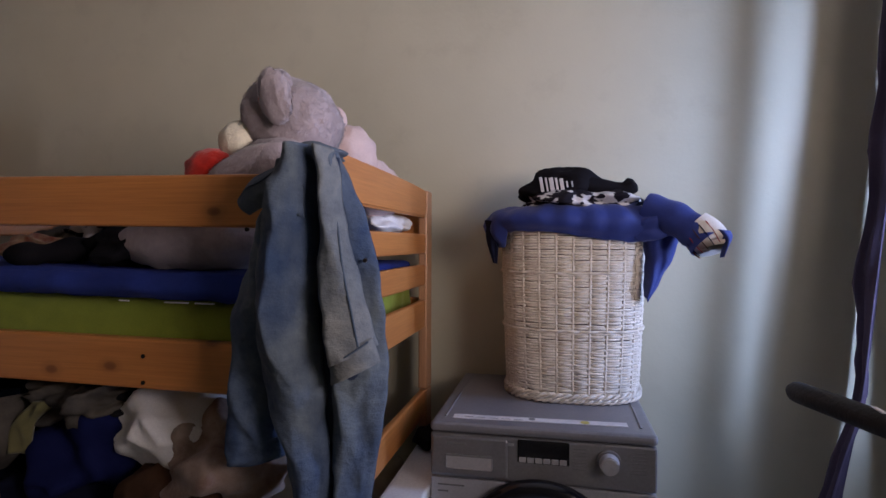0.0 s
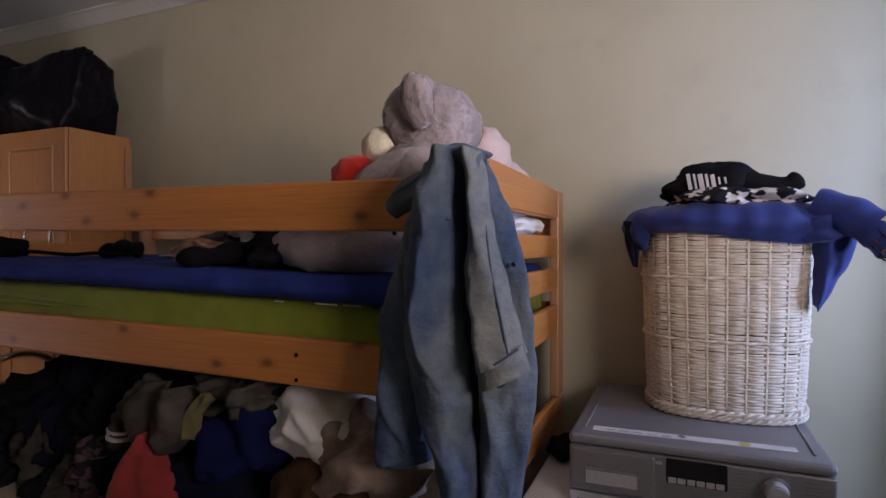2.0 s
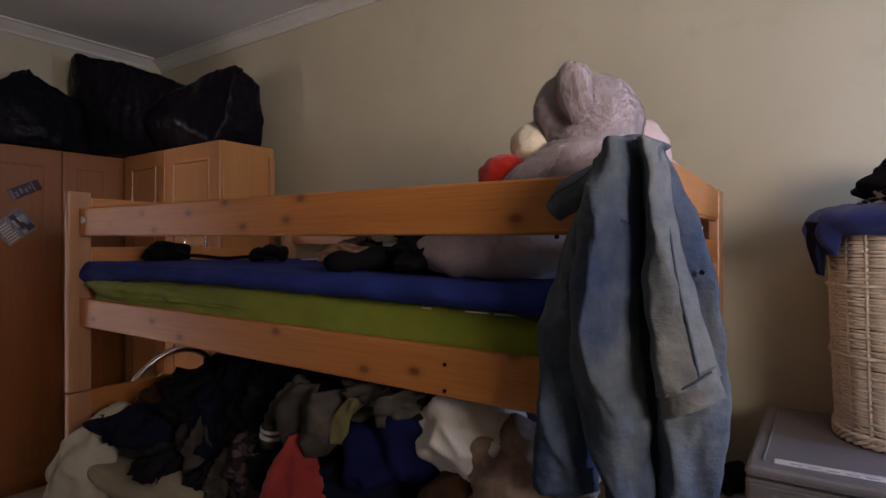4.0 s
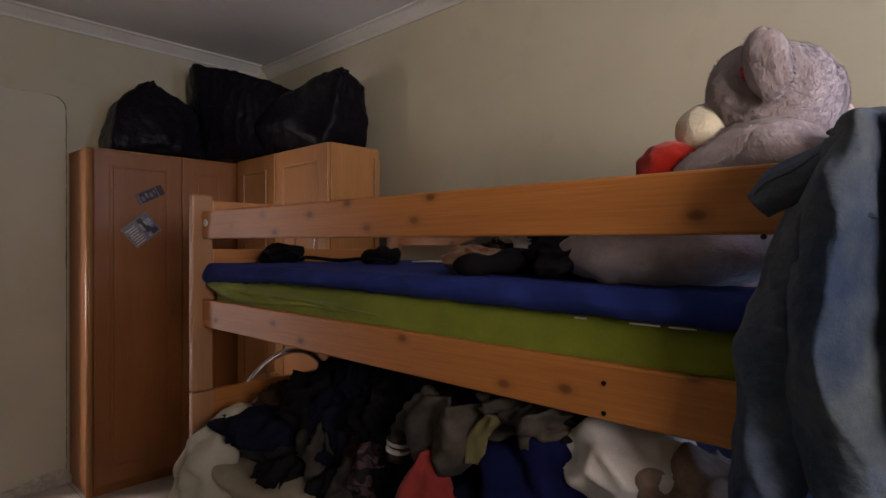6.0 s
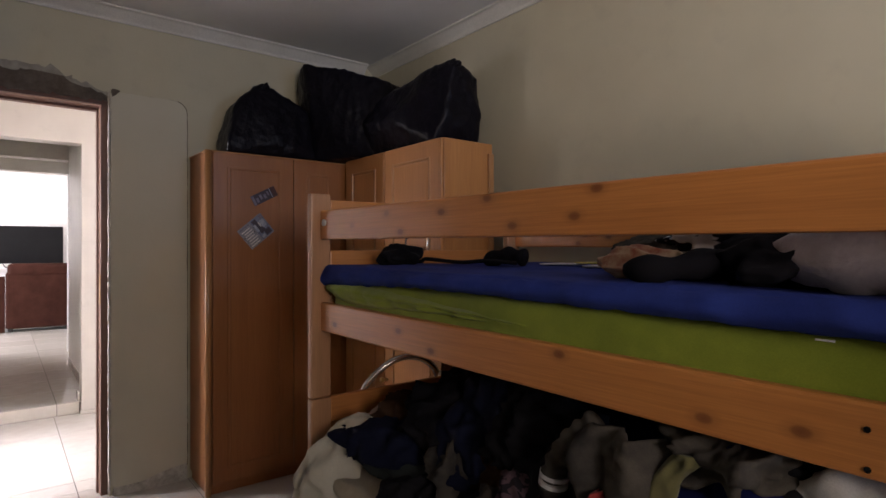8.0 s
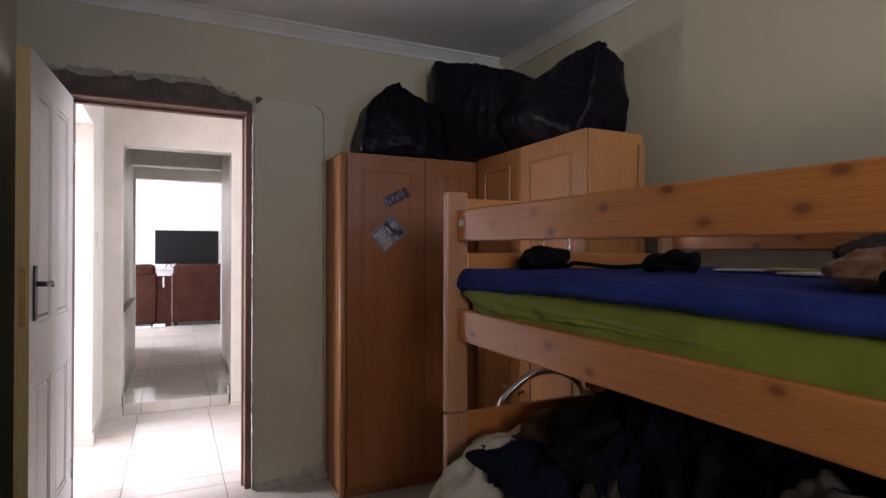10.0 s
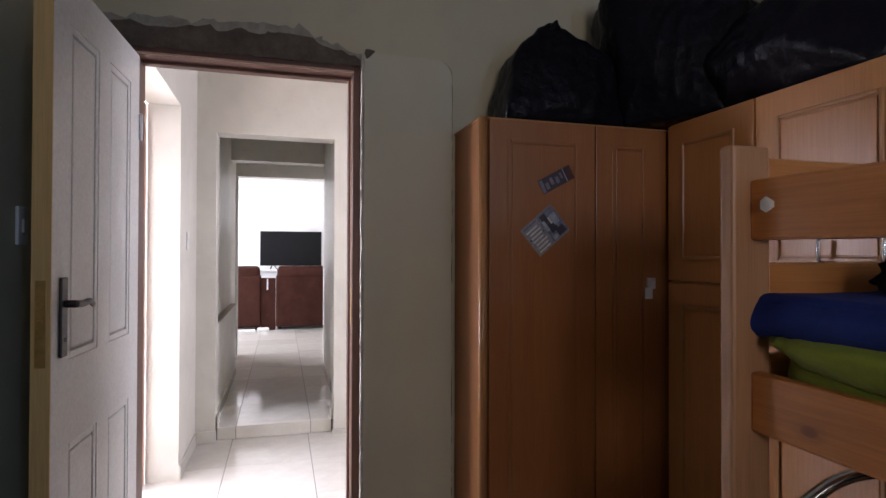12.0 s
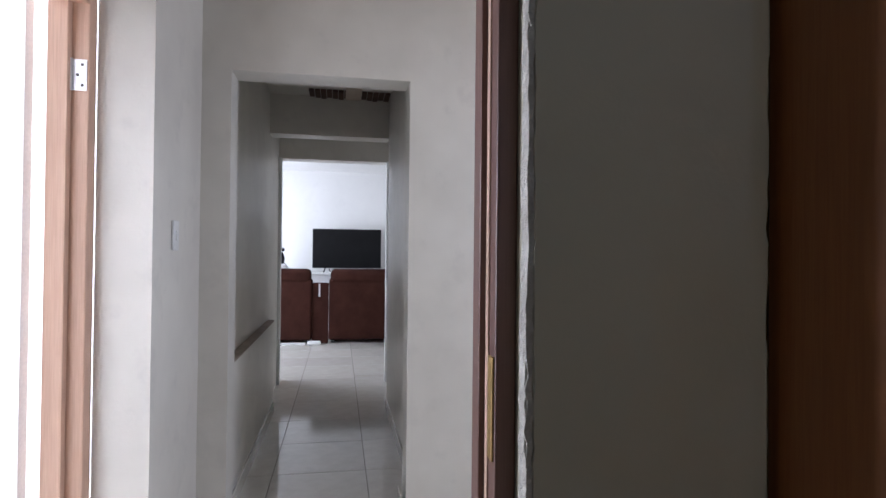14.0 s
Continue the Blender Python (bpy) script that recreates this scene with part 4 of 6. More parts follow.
part("sleeve_cuff", panel(flat(0.972, (-0.624, 0.915), (-0.620, 0.872)), flat(0.968, (-0.503, 0.932), (-0.503, 0.893)), 14, 0.031, 0.003, 0.5, 20, 8), denim, far_sl)
part("front_body", panel(flat(0.955, (-0.482, 1.464), (-0.503, 1.42), (-0.533, 1.355), (-0.545, 1.29), (-0.549, 1.22), (-0.545, 1.165), (-0.552, 1.13), (-0.536, 1.06), (-0.518, 0.987), (-0.488, 0.926), (-0.474, 0.85), (-0.465, 0.74), (-0.46, 0.60)),
                         flat(0.955, (-0.428, 1.468), (-0.424, 1.42), (-0.428, 1.32), (-0.432, 1.24), (-0.428, 1.16), (-0.415, 1.034), (-0.409, 0.94), (-0.399, 0.86), (-0.392, 0.74), (-0.388, 0.60)), 4, 0.042, 0.014, 0.5, 36, 80, freq=7), denim, jacket, "long blue denim front hanging down")
# dark panel filling the gap between front and sleeve, its shade as colour
part("inner_fold", panel(flat(0.968, (-0.462, 1.452), (-0.455, 1.35), (-0.446, 1.20), (-0.440, 1.10), (-0.432, 0.98), (-0.42, 0.80), (-0.41, 0.60)), flat(0.972, (-0.398, 1.450), (-0.395, 1.33), (-0.39, 1.20), (-0.385, 1.08), (-0.38, 0.98), (-0.375, 0.80), (-0.37, 0.60)), 5, -0.004, 0.003, 0.5, 10, 30), denim_shade, jacket, "dark panel in the jacket gap, standing in for shade")
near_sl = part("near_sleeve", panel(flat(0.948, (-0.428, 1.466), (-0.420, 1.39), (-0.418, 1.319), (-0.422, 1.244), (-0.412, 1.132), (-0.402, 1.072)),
                                    flat(0.950, (-0.398, 1.462), (-0.384, 1.40), (-0.372, 1.319), (-0.352, 1.246), (-0.332, 1.178), (-0.314, 1.112)), 6, 0.030, 0.012, 0.4, 26, 50, freq=8), denim_lit, jacket, "near sleeve in a lighter tone, painted as lit")
part("sleeve_seam", tube(bmesh.new(), curve(flat(0.9265, (-0.380, 1.33)) + flat(0.917, (-0.366, 1.25)) + flat(0.914, (-0.350, 1.18)) + flat(0.912, (-0.336, 1.115)), 20), 0.0022, 6), stitching, near_sl)
part("sleeve_cuff", panel(flat(0.936, (-0.402, 1.088), (-0.396, 1.040)), flat(0.940, (-0.319, 1.128), (-0.306, 1.084)), 7, 0.033, 0.002, 0.5, 20, 10), denim_lit, near_sl)
part("cuff_seam", tube(bmesh.new(), curve([(-0.396, 0.924, 1.082), (-0.372, 0.903, 1.090), (-0.345, 0.902, 1.105), (-0.322, 0.925, 1.122)], 16), 0.0018, 6), stitching, near_sl)
# shade inside the cuff opening, painted with the dark denim
part("cuff_lining", panel(flat(0.955, (-0.398, 1.07), (-0.392, 1.010)), flat(0.955, (-0.325, 1.10), (-0.350, 1.055)), 8, 0.004, 0.004, 1, 14, 8), denim_shade, near_sl, "inside of the cuff, painted dark as its shade")
collar = part("collar", panel(flat(0.968, (-0.478, 1.468), (-0.500, 1.446), (-0.548, 1.424), (-0.575, 1.405), (-0.596, 1.382)), flat(0.945, (-0.462, 1.440), (-0.492, 1.392), (-0.526, 1.366), (-0.545, 1.354), (-0.560, 1.344)), 9, 0.014, 0.005, 0.4, 18, 30, freq=9), denim, jacket, "turned-down denim collar")
part("collar_seam", tube(bmesh.new(), curve([(-0.585, 0.952, 1.372), (-0.562, 0.937, 1.392), (-0.530, 0.934, 1.405), (-0.500, 0.934, 1.425)], 16), 0.0016, 6), stitching, collar)
part("shoulder_cap", panel(flat(0.955, (-0.488, 1.460), (-0.460, 1.476), (-0.425, 1.476), (-0.394, 1.458)), flat(0.930, (-0.484, 1.428), (-0.458, 1.438), (-0.424, 1.438), (-0.390, 1.424)), 15, 0.010, 0.004, 0.4, 16, 30, freq=9), denim, jacket, "rounded shoulder of the jacket")
pocket = part("chest_yoke", panel(flat(0.917, (-0.490, 1.440), (-0.500, 1.39), (-0.506, 1.350)), flat(0.914, (-0.448, 1.443), (-0.442, 1.39), (-0.438, 1.338)), 10, 0.010, 0.002, 0.4, 12, 14, 0.005), denim, jacket, "shoulder yoke of the jacket")
part("yoke_seam", tube(bmesh.new(), curve([(-0.504, 0.913, 1.354), (-0.475, 0.903, 1.346), (-0.441, 0.909, 1.342)], 12), 0.0022, 6), stitching, pocket)
for x, y, z in ((-0.568, 0.952, 1.318), (-0.341, 0.964, 1.262)):
    bm = bmesh.new()
    disc(bm, (x, y, z), (0, -1, 0), 0.004, 0.004, 16)
    part("button", bm, bronze, jacket, "dark metal button")
part("shoulder", heap((-0.45, 1.02, 1.462), (0.042, 0.062, 0.016), 12, 9, 0.003), denim, jacket)

# ---- heap of clothes on the lower bunk ----
lower_mattress = thing("lower_mattress", (-1.5, 1.5, 0.35), "lower bunk mattress under a beige printed duvet", "mattress")
part("duvet", soft_slab((-2.48, 1.03, 0.352), (-0.55, 2.03, 0.52), 8, 0.010, 5.0), beige, lower_mattress)
for k, (dx, dz, r) in enumerate(((0.0, 0.0, 0.04), (0.10, 0.03, 0.03), (-0.07, 0.04, 0.025))):
    part("printed_line", tube(bmesh.new(), curve([(-2.1 + dx, 1.012, 0.47 + dz), (-2.07 + dx, 1.006, 0.49 + dz), (-2.03 + dx, 1.008, 0.47 + dz), (-2.0 + dx, 1.006, 0.48 + dz)], 14), 0.003, 6), red_cloth, lower_mattress, "thin rust red printed line")
PILE = "clothes heaped on the lower bunk"


def pile(name, centre, size, seed, material, label, category="clothing", freq=11.0, amp=0.024, turn=0.0):
    return tagged(garment(name, heap(centre, size, seed, freq * 1.3, amp * 1.2, turn), material, label, category), group=PILE)


pile("pillow", (-1.95, 1.07, 0.515), (0.42, 0.13, 0.075), 40, beige, "plump beige pillow with a faint red print", "pillow", 6, 0.014)
pile("dark_bedding", (-1.55, 1.72, 0.72), (0.80, 0.24, 0.26), 41, navy, "bulky dark navy bedding behind the clothes", "bedding", 6, 0.04)
pile("black_jacket", (-1.95, 1.45, 0.74), (0.30, 0.22, 0.16), 42, black_cloth, "crumpled black jacket in the heap", "jacket")
pile("black_jacket", (-1.72, 1.30, 0.80), (0.22, 0.18, 0.14), 43, navy, "crumpled dark navy jacket in the heap", "jacket")
pile("black_coat", (-1.98, 1.22, 0.76), (0.17, 0.12, 0.12), 65, black_cloth, "crumpled black coat on top of the heap", "coat")
pile("black_coat", (-1.80, 1.16, 0.70), (0.13, 0.10, 0.13), 66, navy, "crumpled dark coat at the front of the heap", "coat")
pile("tan_shirt", (-2.22, 1.26, 0.71), (0.16, 0.12, 0.06), 44, brown_cloth, "crumpled brown shirt in the heap", "shirt", 12, 0.02, 20)
pile("pink_top", (-2.33, 1.22, 0.655), (0.07, 0.07, 0.05), 45, pink_cloth, "small pale pink top in the heap", "shirt")
pile("dark_jeans", (-2.12, 1.10, 0.66), (0.23, 0.11, 0.065), 46, navy, "folded dark navy jeans in the heap", "jeans", 10, 0.016, 18)
pile("grey_jeans", (-2.02, 1.08, 0.625), (0.17, 0.07, 0.035), 47, cloth("slate_jersey", (0.03, 0.035, 0.035)), "slate grey trousers in the heap", "trousers", 10, 0.014, 14)
pile("charcoal_jumper", (-1.58, 1.22, 0.78), (0.14, 0.12, 0.13), 48, charcoal, "charcoal knitted jumper in the heap", "jumper", 13, 0.026)
pile("brown_shirt", (-1.66, 1.14, 0.66), (0.07, 0.07, 0.12), 49, brown_cloth, "dull brown top hanging from the heap", "shirt", 12, 0.02)
pile("khaki_shirt", (-1.82, 1.10, 0.66), (0.055, 0.05, 0.09), 50, khaki_grey, "grey khaki top in the heap", "shirt", 13, 0.024)
pile("grey_shorts", (-1.70, 1.06, 0.57), (0.16, 0.07, 0.08), 51, charcoal, "dark grey shorts spilling over the edge", "shorts", 12, 0.022)
pile("patterned_shorts", (-1.62, 1.05, 0.60), (0.06, 0.05, 0.09), 52, khaki_grey, "small faded grey patterned top", "shirt", 16, 0.022)
pile("navy_sweater", (-1.06, 1.12, 0.815), (0.115, 0.10, 0.13), 53, deep_blue, "big deep blue fleece jumper in the heap", "jumper", 6, 0.024)
pile("navy_sweater", (-1.22, 1.14, 0.66), (0.20, 0.12, 0.14), 54, navy, "dark navy jumper under the fleece", "jumper", 7, 0.024)
pile("grey_tracksuit", (-1.05, 1.12, 0.935), (0.10, 0.09, 0.04), 55, khaki_grey, "crumpled grey tracksuit top under the side rail", "tracksuit", 14, 0.022)
pile("charcoal_shirt", (-0.96, 1.18, 0.93), (0.08, 0.09, 0.04), 56, charcoal, "crumpled charcoal top under the side rail", "shirt", 14, 0.022)
pile("white_pillow", (-0.850, 1.14, 0.865), (0.125, 0.10, 0.085), 57, white_fluff, "fluffy white pillow pushed under the rail", "pillow", 8, 0.016)
pile("printed_blanket", (-0.70, 1.12, 0.80), (0.13, 0.12, 0.11), 59, cloth("brown_floral_print", (0.40, 0.31, 0.25), (0.15, 0.07, 0.045), 14), "cream blanket with a brown floral print", "blanket", 7, 0.02)
pile("brown_blanket", (-0.80, 1.07, 0.73), (0.12, 0.08, 0.08), 60, brown_cloth, "brown blanket rolled at the bed edge", "blanket", 6, 0.018)
pile("black_cloth_top", (-1.45, 1.50, 0.92), (0.5, 0.22, 0.05), 61, black_cloth, "flat pile of black clothes under the slats", "clothing", 8, 0.03)
tagged(garment("hoodie", panel([(-1.33, 1.06, 0.955), (-1.36, 1.03, 0.90), (-1.35, 1.02, 0.85), (-1.30, 1.02, 0.795)], [(-1.15, 1.06, 0.955), (-1.13, 1.03, 0.90), (-1.15, 1.02, 0.84), (-1.20, 1.02, 0.79)], 70, 0.035, 0.022, 1.6, 24, 30), khaki_grey, "grey knitted hoodie hanging from the heap", "hoodie"), group=PILE)
sl = thing("hoodie_sleeve", (-1.5, 1.05, 0.7), "loose grey sleeve with two white stripes at its cuff", "clothing", PILE)
part("sleeve", tube(bmesh.new(), curve([(-1.31, 1.05, 0.95), (-1.36, 1.03, 0.90), (-1.395, 1.02, 0.84), (-1.41, 1.02, 0.775)], 24), [0.027 + 0.004 * math.sin(1.9 * k) for k in range(24)], 14), khaki_grey, sl, soft=True)
for z in (0.822, 0.804):
    part("white_stripe", tube(bmesh.new(), [(-1.399 - (0.822 - z) * 0.2, 1.02, z + 0.004), (-1.4005 - (0.822 - z) * 0.2, 1.02, z - 0.004)], 0.0325, 14), white_print, sl)
tagged(garment("red_skirt", panel([(-1.265, 1.01, 0.845), (-1.33, 0.995, 0.77), (-1.39, 0.985, 0.66), (-1.43, 0.98, 0.45)], [(-1.245, 1.01, 0.845), (-1.20, 0.995, 0.77), (-1.16, 0.985, 0.66), (-1.13, 0.98, 0.45)], 71, 0.05, 0.012, 1.2), red_cloth, "coral red skirt hanging over the bed edge", "skirt"), group=PILE)
tagged(garment("olive_sleeve", panel([(-1.13, 1.04, 0.945), (-1.165, 1.02, 0.90), (-1.175, 1.02, 0.84)], [(-1.07, 1.04, 0.95), (-1.11, 1.01, 0.90), (-1.135, 1.02, 0.83)], 72, 0.02, 0.008, 1.0, 14, 20), olive_cloth, "grey and olive sleeve drooping from the heap", "clothing"), group=PILE)
tagged(garment("cream_sheet", panel([(-2.36, 1.06, 0.70), (-2.47, 0.965, 0.60), (-2.53, 0.93, 0.45), (-2.57, 0.91, 0.20)], [(-2.27, 1.07, 0.69), (-2.20, 1.0, 0.58), (-2.17, 0.96, 0.45), (-2.15, 0.94, 0.20)], 73, 0.045, 0.02, 1.8), cream, "cream cotton sheet hanging off the lower bunk", "sheet"), group=PILE)
pile("bunched_sheet", (-2.34, 1.08, 0.645), (0.13, 0.09, 0.05), 62, cream, "bunched end of the cream sheet", "sheet", 8, 0.018)
pile("black_coat", (-1.42, 1.14, 0.72), (0.14, 0.10, 0.13), 67, black_cloth, "crumpled black coat hanging from the heap", "coat", 13, 0.026)
pile("dark_jeans", (-1.90, 1.07, 0.60), (0.15, 0.08, 0.05), 68, charcoal, "faded black jeans at the front of the heap", "jeans", 14, 0.022, 30)
pile("patterned_shorts", (-1.52, 1.06, 0.66), (0.06, 0.05, 0.10), 69, printed("plum_check", (0.10, 0.06, 0.07), (0.02, 0.016, 0.02), 24), "dark plum checked shirt in the heap", "shirt", 14, 0.022)
pile("paper_bag", (-2.47 + 0.45, 1.56, 0.86), (0.08, 0.07, 0.06), 63, white_print, "small crumpled white bag on the heap", "bag", 12, 0.02)

# ---- bent chrome tube behind the bed head ----
hoop = thing("chrome_chair_frame", (-2.66, 1.45, 0), "bent chrome tube chair frame standing behind the bed head", "chair")
part("backrest_tube", tube(bmesh.new(), curve([(-2.74, 1.22, 0.0), (-2.745, 1.25, 0.40), (-2.735, 1.30, 0.66), (-2.70, 1.40, 0.79), (-2.66, 1.505, 0.832), (-2.63, 1.60, 0.80), (-2.62, 1.65, 0.70), (-2.62, 1.67, 0.40), (-2.62, 1.68, 0.0)], 60), 0.015, 12), chrome, hoop, soft=True)
part("tube_cap", boxed((-2.645, 1.635, 0.70), (-2.60, 1.675, 0.755), 0.008), white_plastic, hoop, "white plastic sleeve on the tube")


# ---- wardrobes ----
def framed_door(parent, axis, fixed, a0, a1, z0, z1, out, inset=0.07, bead=None):
    """A veneered door with a framed panel; axis is the one it runs along, out the side it faces."""
    # tone by facing: south-facing doors take the lightened copy
    veneer = ward_z if axis == "y" else ward_lit
    def b(p0, p1, za, zb, d0, d1, bevel):
        lo, hi = sorted((fixed + out * d0, fixed + out * d1))
        return boxed((p0, lo, za), (p1, hi, zb), bevel) if axis == "x" else boxed((lo, p0, za), (hi, p1, zb), bevel)
    door = part("wardrobe_door", b(a0 + 0.002, a1 - 0.002, z0 + 0.002, z1 - 0.002, 0.002, 0.018, 0.003), veneer, parent)
    p0, p1, q0, q1 = a0 + inset, a1 - inset, z0 + inset, z1 - inset
    part("raised_panel", b(p0 + 0.018, p1 - 0.018, q0 + 0.018, q1 - 0.018, 0.017, 0.0205, 0.003), veneer, door)
    for s0, s1, za, zb in ((p0, p0 + 0.014, q0, q1), (p1 - 0.014, p1, q0, q1), (p0 + 0.014, p1 - 0.014, q0, q0 + 0.014), (p0 + 0.014, p1 - 0.014, q1 - 0.014, q1)):
        part("moulding", b(s0, s1, za, zb, 0.017, 0.0215 if bead else 0.025, 0.002 if bead else 0.004), bead or ward_edge, door)
    return door


wa = thing("wardrobe", (-3.9, 1.35, 0), "tall honey veneer wardrobe with stickers on its door", "wardrobe")
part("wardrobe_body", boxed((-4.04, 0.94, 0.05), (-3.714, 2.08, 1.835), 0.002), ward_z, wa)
part("plinth", boxed((-4.04, 0.95, 0.0), (-3.73, 2.07, 0.05)), ward_z, wa)
bm = bmesh.new()
tube(bm, [(-3.712, 0.948, 0.004), (-3.712, 0.948, 1.84)], 0.017, 16)
# the lighter veneer puts the highlight along this edge into its colour
part("rounded_edge", bm, ward_edge, wa, "rounded front edge, lighter to stand in for its highlight", soft=True)
part("crown", boxed((-4.04, 0.935, 1.835), (-3.71, 2.08, 1.843), 0.003), ward_edge, wa)
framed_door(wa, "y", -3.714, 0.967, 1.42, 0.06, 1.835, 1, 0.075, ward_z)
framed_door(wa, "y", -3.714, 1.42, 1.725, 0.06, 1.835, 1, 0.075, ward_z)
hasp = part("hasp", boxed((-3.696, 1.655, 1.18), (-3.683, 1.69, 1.225), 0.002), steel_hinge, wa, "small steel hasp")
part("paper_tag", boxed((-3.685, 1.64, 1.14), (-3.682, 1.675, 1.185), 0.001), label_paper, wa, "torn paper tag")


def sticker(centre, w, h, turn, material, bars, label):
    st = thing("sticker", centre, label, "sticker", "stickers on the wardrobe")
    m = Matrix.Translation(centre) @ Matrix.Rotation(radians(turn), 4, "X")
    bm = boxed((0, -w / 2, -h / 2), (0.0012, w / 2, h / 2), 0.0)
    bmesh.ops.transform(bm, matrix=m, verts=bm.verts)
    part("sticker_sheet", bm, material, st)
    for k, (y, z, a, b, mm) in enumerate(bars):
        bm = boxed((0.0012, y * w - a * w / 2, z * h - b * h / 2), (0.0018 + 0.0003 * k, y * w + a * w / 2, z * h + b * h / 2))
        bmesh.ops.transform(bm, matrix=m, verts=bm.verts)
        part("printed_mark", bm, mm, st)


slate_blue = mottled("slate_print", (0.22, 0.25, 0.34), (0.10, 0.12, 0.19), 60, 0.5, 0.0)
pale_blue = mottled("pale_blue_print", (0.42, 0.45, 0.52), (0.24, 0.28, 0.38), 50, 0.5, 0.0)
plum = mottled("plum_print", (0.055, 0.04, 0.06), (0.03, 0.022, 0.035), 50, 0.5, 0.0)
mauve_print = mottled("mauve_print", (0.22, 0.20, 0.26), (0.13, 0.12, 0.17), 70, 0.5, 0.0)
maroon_print = mottled("maroon_print", (0.075, 0.022, 0.022), (0.045, 0.015, 0.016), 50, 0.5, 0.0)
grey_text = mottled("grey_text_print", (0.34, 0.34, 0.38), (0.17, 0.17, 0.20), 160, 0.6, 0.0)
sticker((-3.6928, 1.245, 1.612), 0.15, 0.058, 28, plum,
        [(-0.44, 0, 0.10, 0.9, mauve_print), (-0.30, -0.12, 0.10, 0.45, mauve_print), (-0.14, 0.05, 0.09, 0.5, mauve_print), (0.02, -0.05, 0.10, 0.45, mauve_print), (0.16, 0.1, 0.06, 0.4, mauve_print),
         (0.27, 0, 0.02, 0.95, pale_blue), (0.40, 0, 0.18, 0.95, maroon_print)], "narrow plum sticker with pale letters on the wardrobe")
sticker((-3.6928, 1.198, 1.413), 0.165, 0.13, 40, grey_text,
        [(0.25, 0.02, 0.48, 0.94, slate_blue), (0.14, 0.28, 0.16, 0.30, plum), (0.20, -0.05, 0.20, 0.34, plum), (0.33, -0.30, 0.22, 0.24, plum), (0.07, 0.08, 0.08, 0.34, pale_blue), (0.36, 0.10, 0.16, 0.34, pale_blue),
         (0.24, 0.14, 0.05, 0.22, label_paper), (0.12, -0.36, 0.14, 0.12, pale_blue), (0.42, 0.38, 0.12, 0.16, mauve_print), (-0.25, 0.05, 0.44, 0.04, plum), (-0.25, 0.42, 0.40, 0.05, mauve_print)]
        + [(-0.27 + 0.02 * (k % 3), -0.40 + 0.115 * k, 0.34 - 0.03 * (k % 2), 0.045, label_paper) for k in range(7)], "grey and blue printed card stuck askew on the wardrobe")

wb = thing("wardrobe", (-3.2, 1.9, 0), "honey veneer wardrobe unit with panelled doors beside the bed", "wardrobe")
part("wardrobe_body", boxed((-3.69, 1.768, 0.05), (-2.728, 2.085, 1.852), 0.003), ward_lit, wb)
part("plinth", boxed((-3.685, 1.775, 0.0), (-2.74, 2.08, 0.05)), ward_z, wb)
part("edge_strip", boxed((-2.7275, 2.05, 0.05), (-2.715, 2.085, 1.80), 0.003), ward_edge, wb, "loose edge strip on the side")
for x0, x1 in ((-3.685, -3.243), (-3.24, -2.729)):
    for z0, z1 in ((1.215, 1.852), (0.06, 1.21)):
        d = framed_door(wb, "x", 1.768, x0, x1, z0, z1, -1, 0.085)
for x, z in ((-2.98, 1.335), (-2.585 - 0.21, 1.335)):
    bm = bmesh.new()
    tube(bm, curve([(x, 1.742, z - 0.045), (x, 1.72, z - 0.03), (x, 1.716, z), (x, 1.72, z + 0.03), (x, 1.742, z + 0.045)], 16), 0.006, 10)
    part("door_pull", bm, chrome, wb, "chrome bow handle", soft=True)
for x in (-3.33, -3.21):
    bm = bmesh.new()
    disc(bm, (x, 1.735, 0.60), (0, -1, 0), 0.008, 0.03, 12)
    bmesh.ops.create_uvsphere(bm, u_segments=12, v_segments=8, radius=0.016, matrix=Matrix.Translation((x, 1.715, 0.60)))
    part("door_knob", bm, brass, wb, "brass knob", soft=True)


# ---- black plastic bags on the wardrobes ----
def bag(corners, seed, label, tied=None):
    """A stuffed plastic bag slumped between its corners: taut flats, creased film and, where tied, a gathered end."""
    bm = bmesh.new()
    for c in corners:
        bm.verts.new(c)
    hull = bmesh.ops.convex_hull(bm, input=bm.verts[:])
    bmesh.ops.delete(bm, geom=[g for g in hull["geom_interior"] if g.is_valid], context="VERTS")
    for _ in range(6):
        long = [e for e in bm.edges if e.calc_length() > 0.022]
        if not long:
            break
        bmesh.ops.subdivide_edges(bm, edges=long, cuts=1)
        bmesh.ops.triangulate(bm, faces=bm.faces)
    for _ in range(5):
        bmesh.ops.smooth_vert(bm, verts=bm.verts, factor=0.5, use_axis_x=True, use_axis_y=True, use_axis_z=True)
    bm.normal_update()
    low = min(v.co.z for v in bm.verts)
    for v in bm.verts:
        p = v.co.copy()
        q = Vector((p.x + p.y, p.y - 0.4 * p.z, p.z * 0.6)) + 0.05 * noise.noise_vector(p * 6)
        h = 0.010 * noise.noise(p * 5 + Vector((seed, 0, 0))) - 0.004 + 0.0055 * folds(q, seed, 7.0, 1.3) + 0.0035 * folds(p, seed + 3, 19.0)
        v.co = p + v.normal * h
        v.co.z = max(v.co.z, low)
    sack = tagged(part("plastic_bag", bm, bag_plastic, soft=True), label, "bag", "stuffed bags on the wardrobes")
    if tied:
        part("gathered_end", heap(tied, (0.034, 0.026, 0.022), seed + 40, 20, 0.010, sub=4), bag_plastic, sack)
    return sack


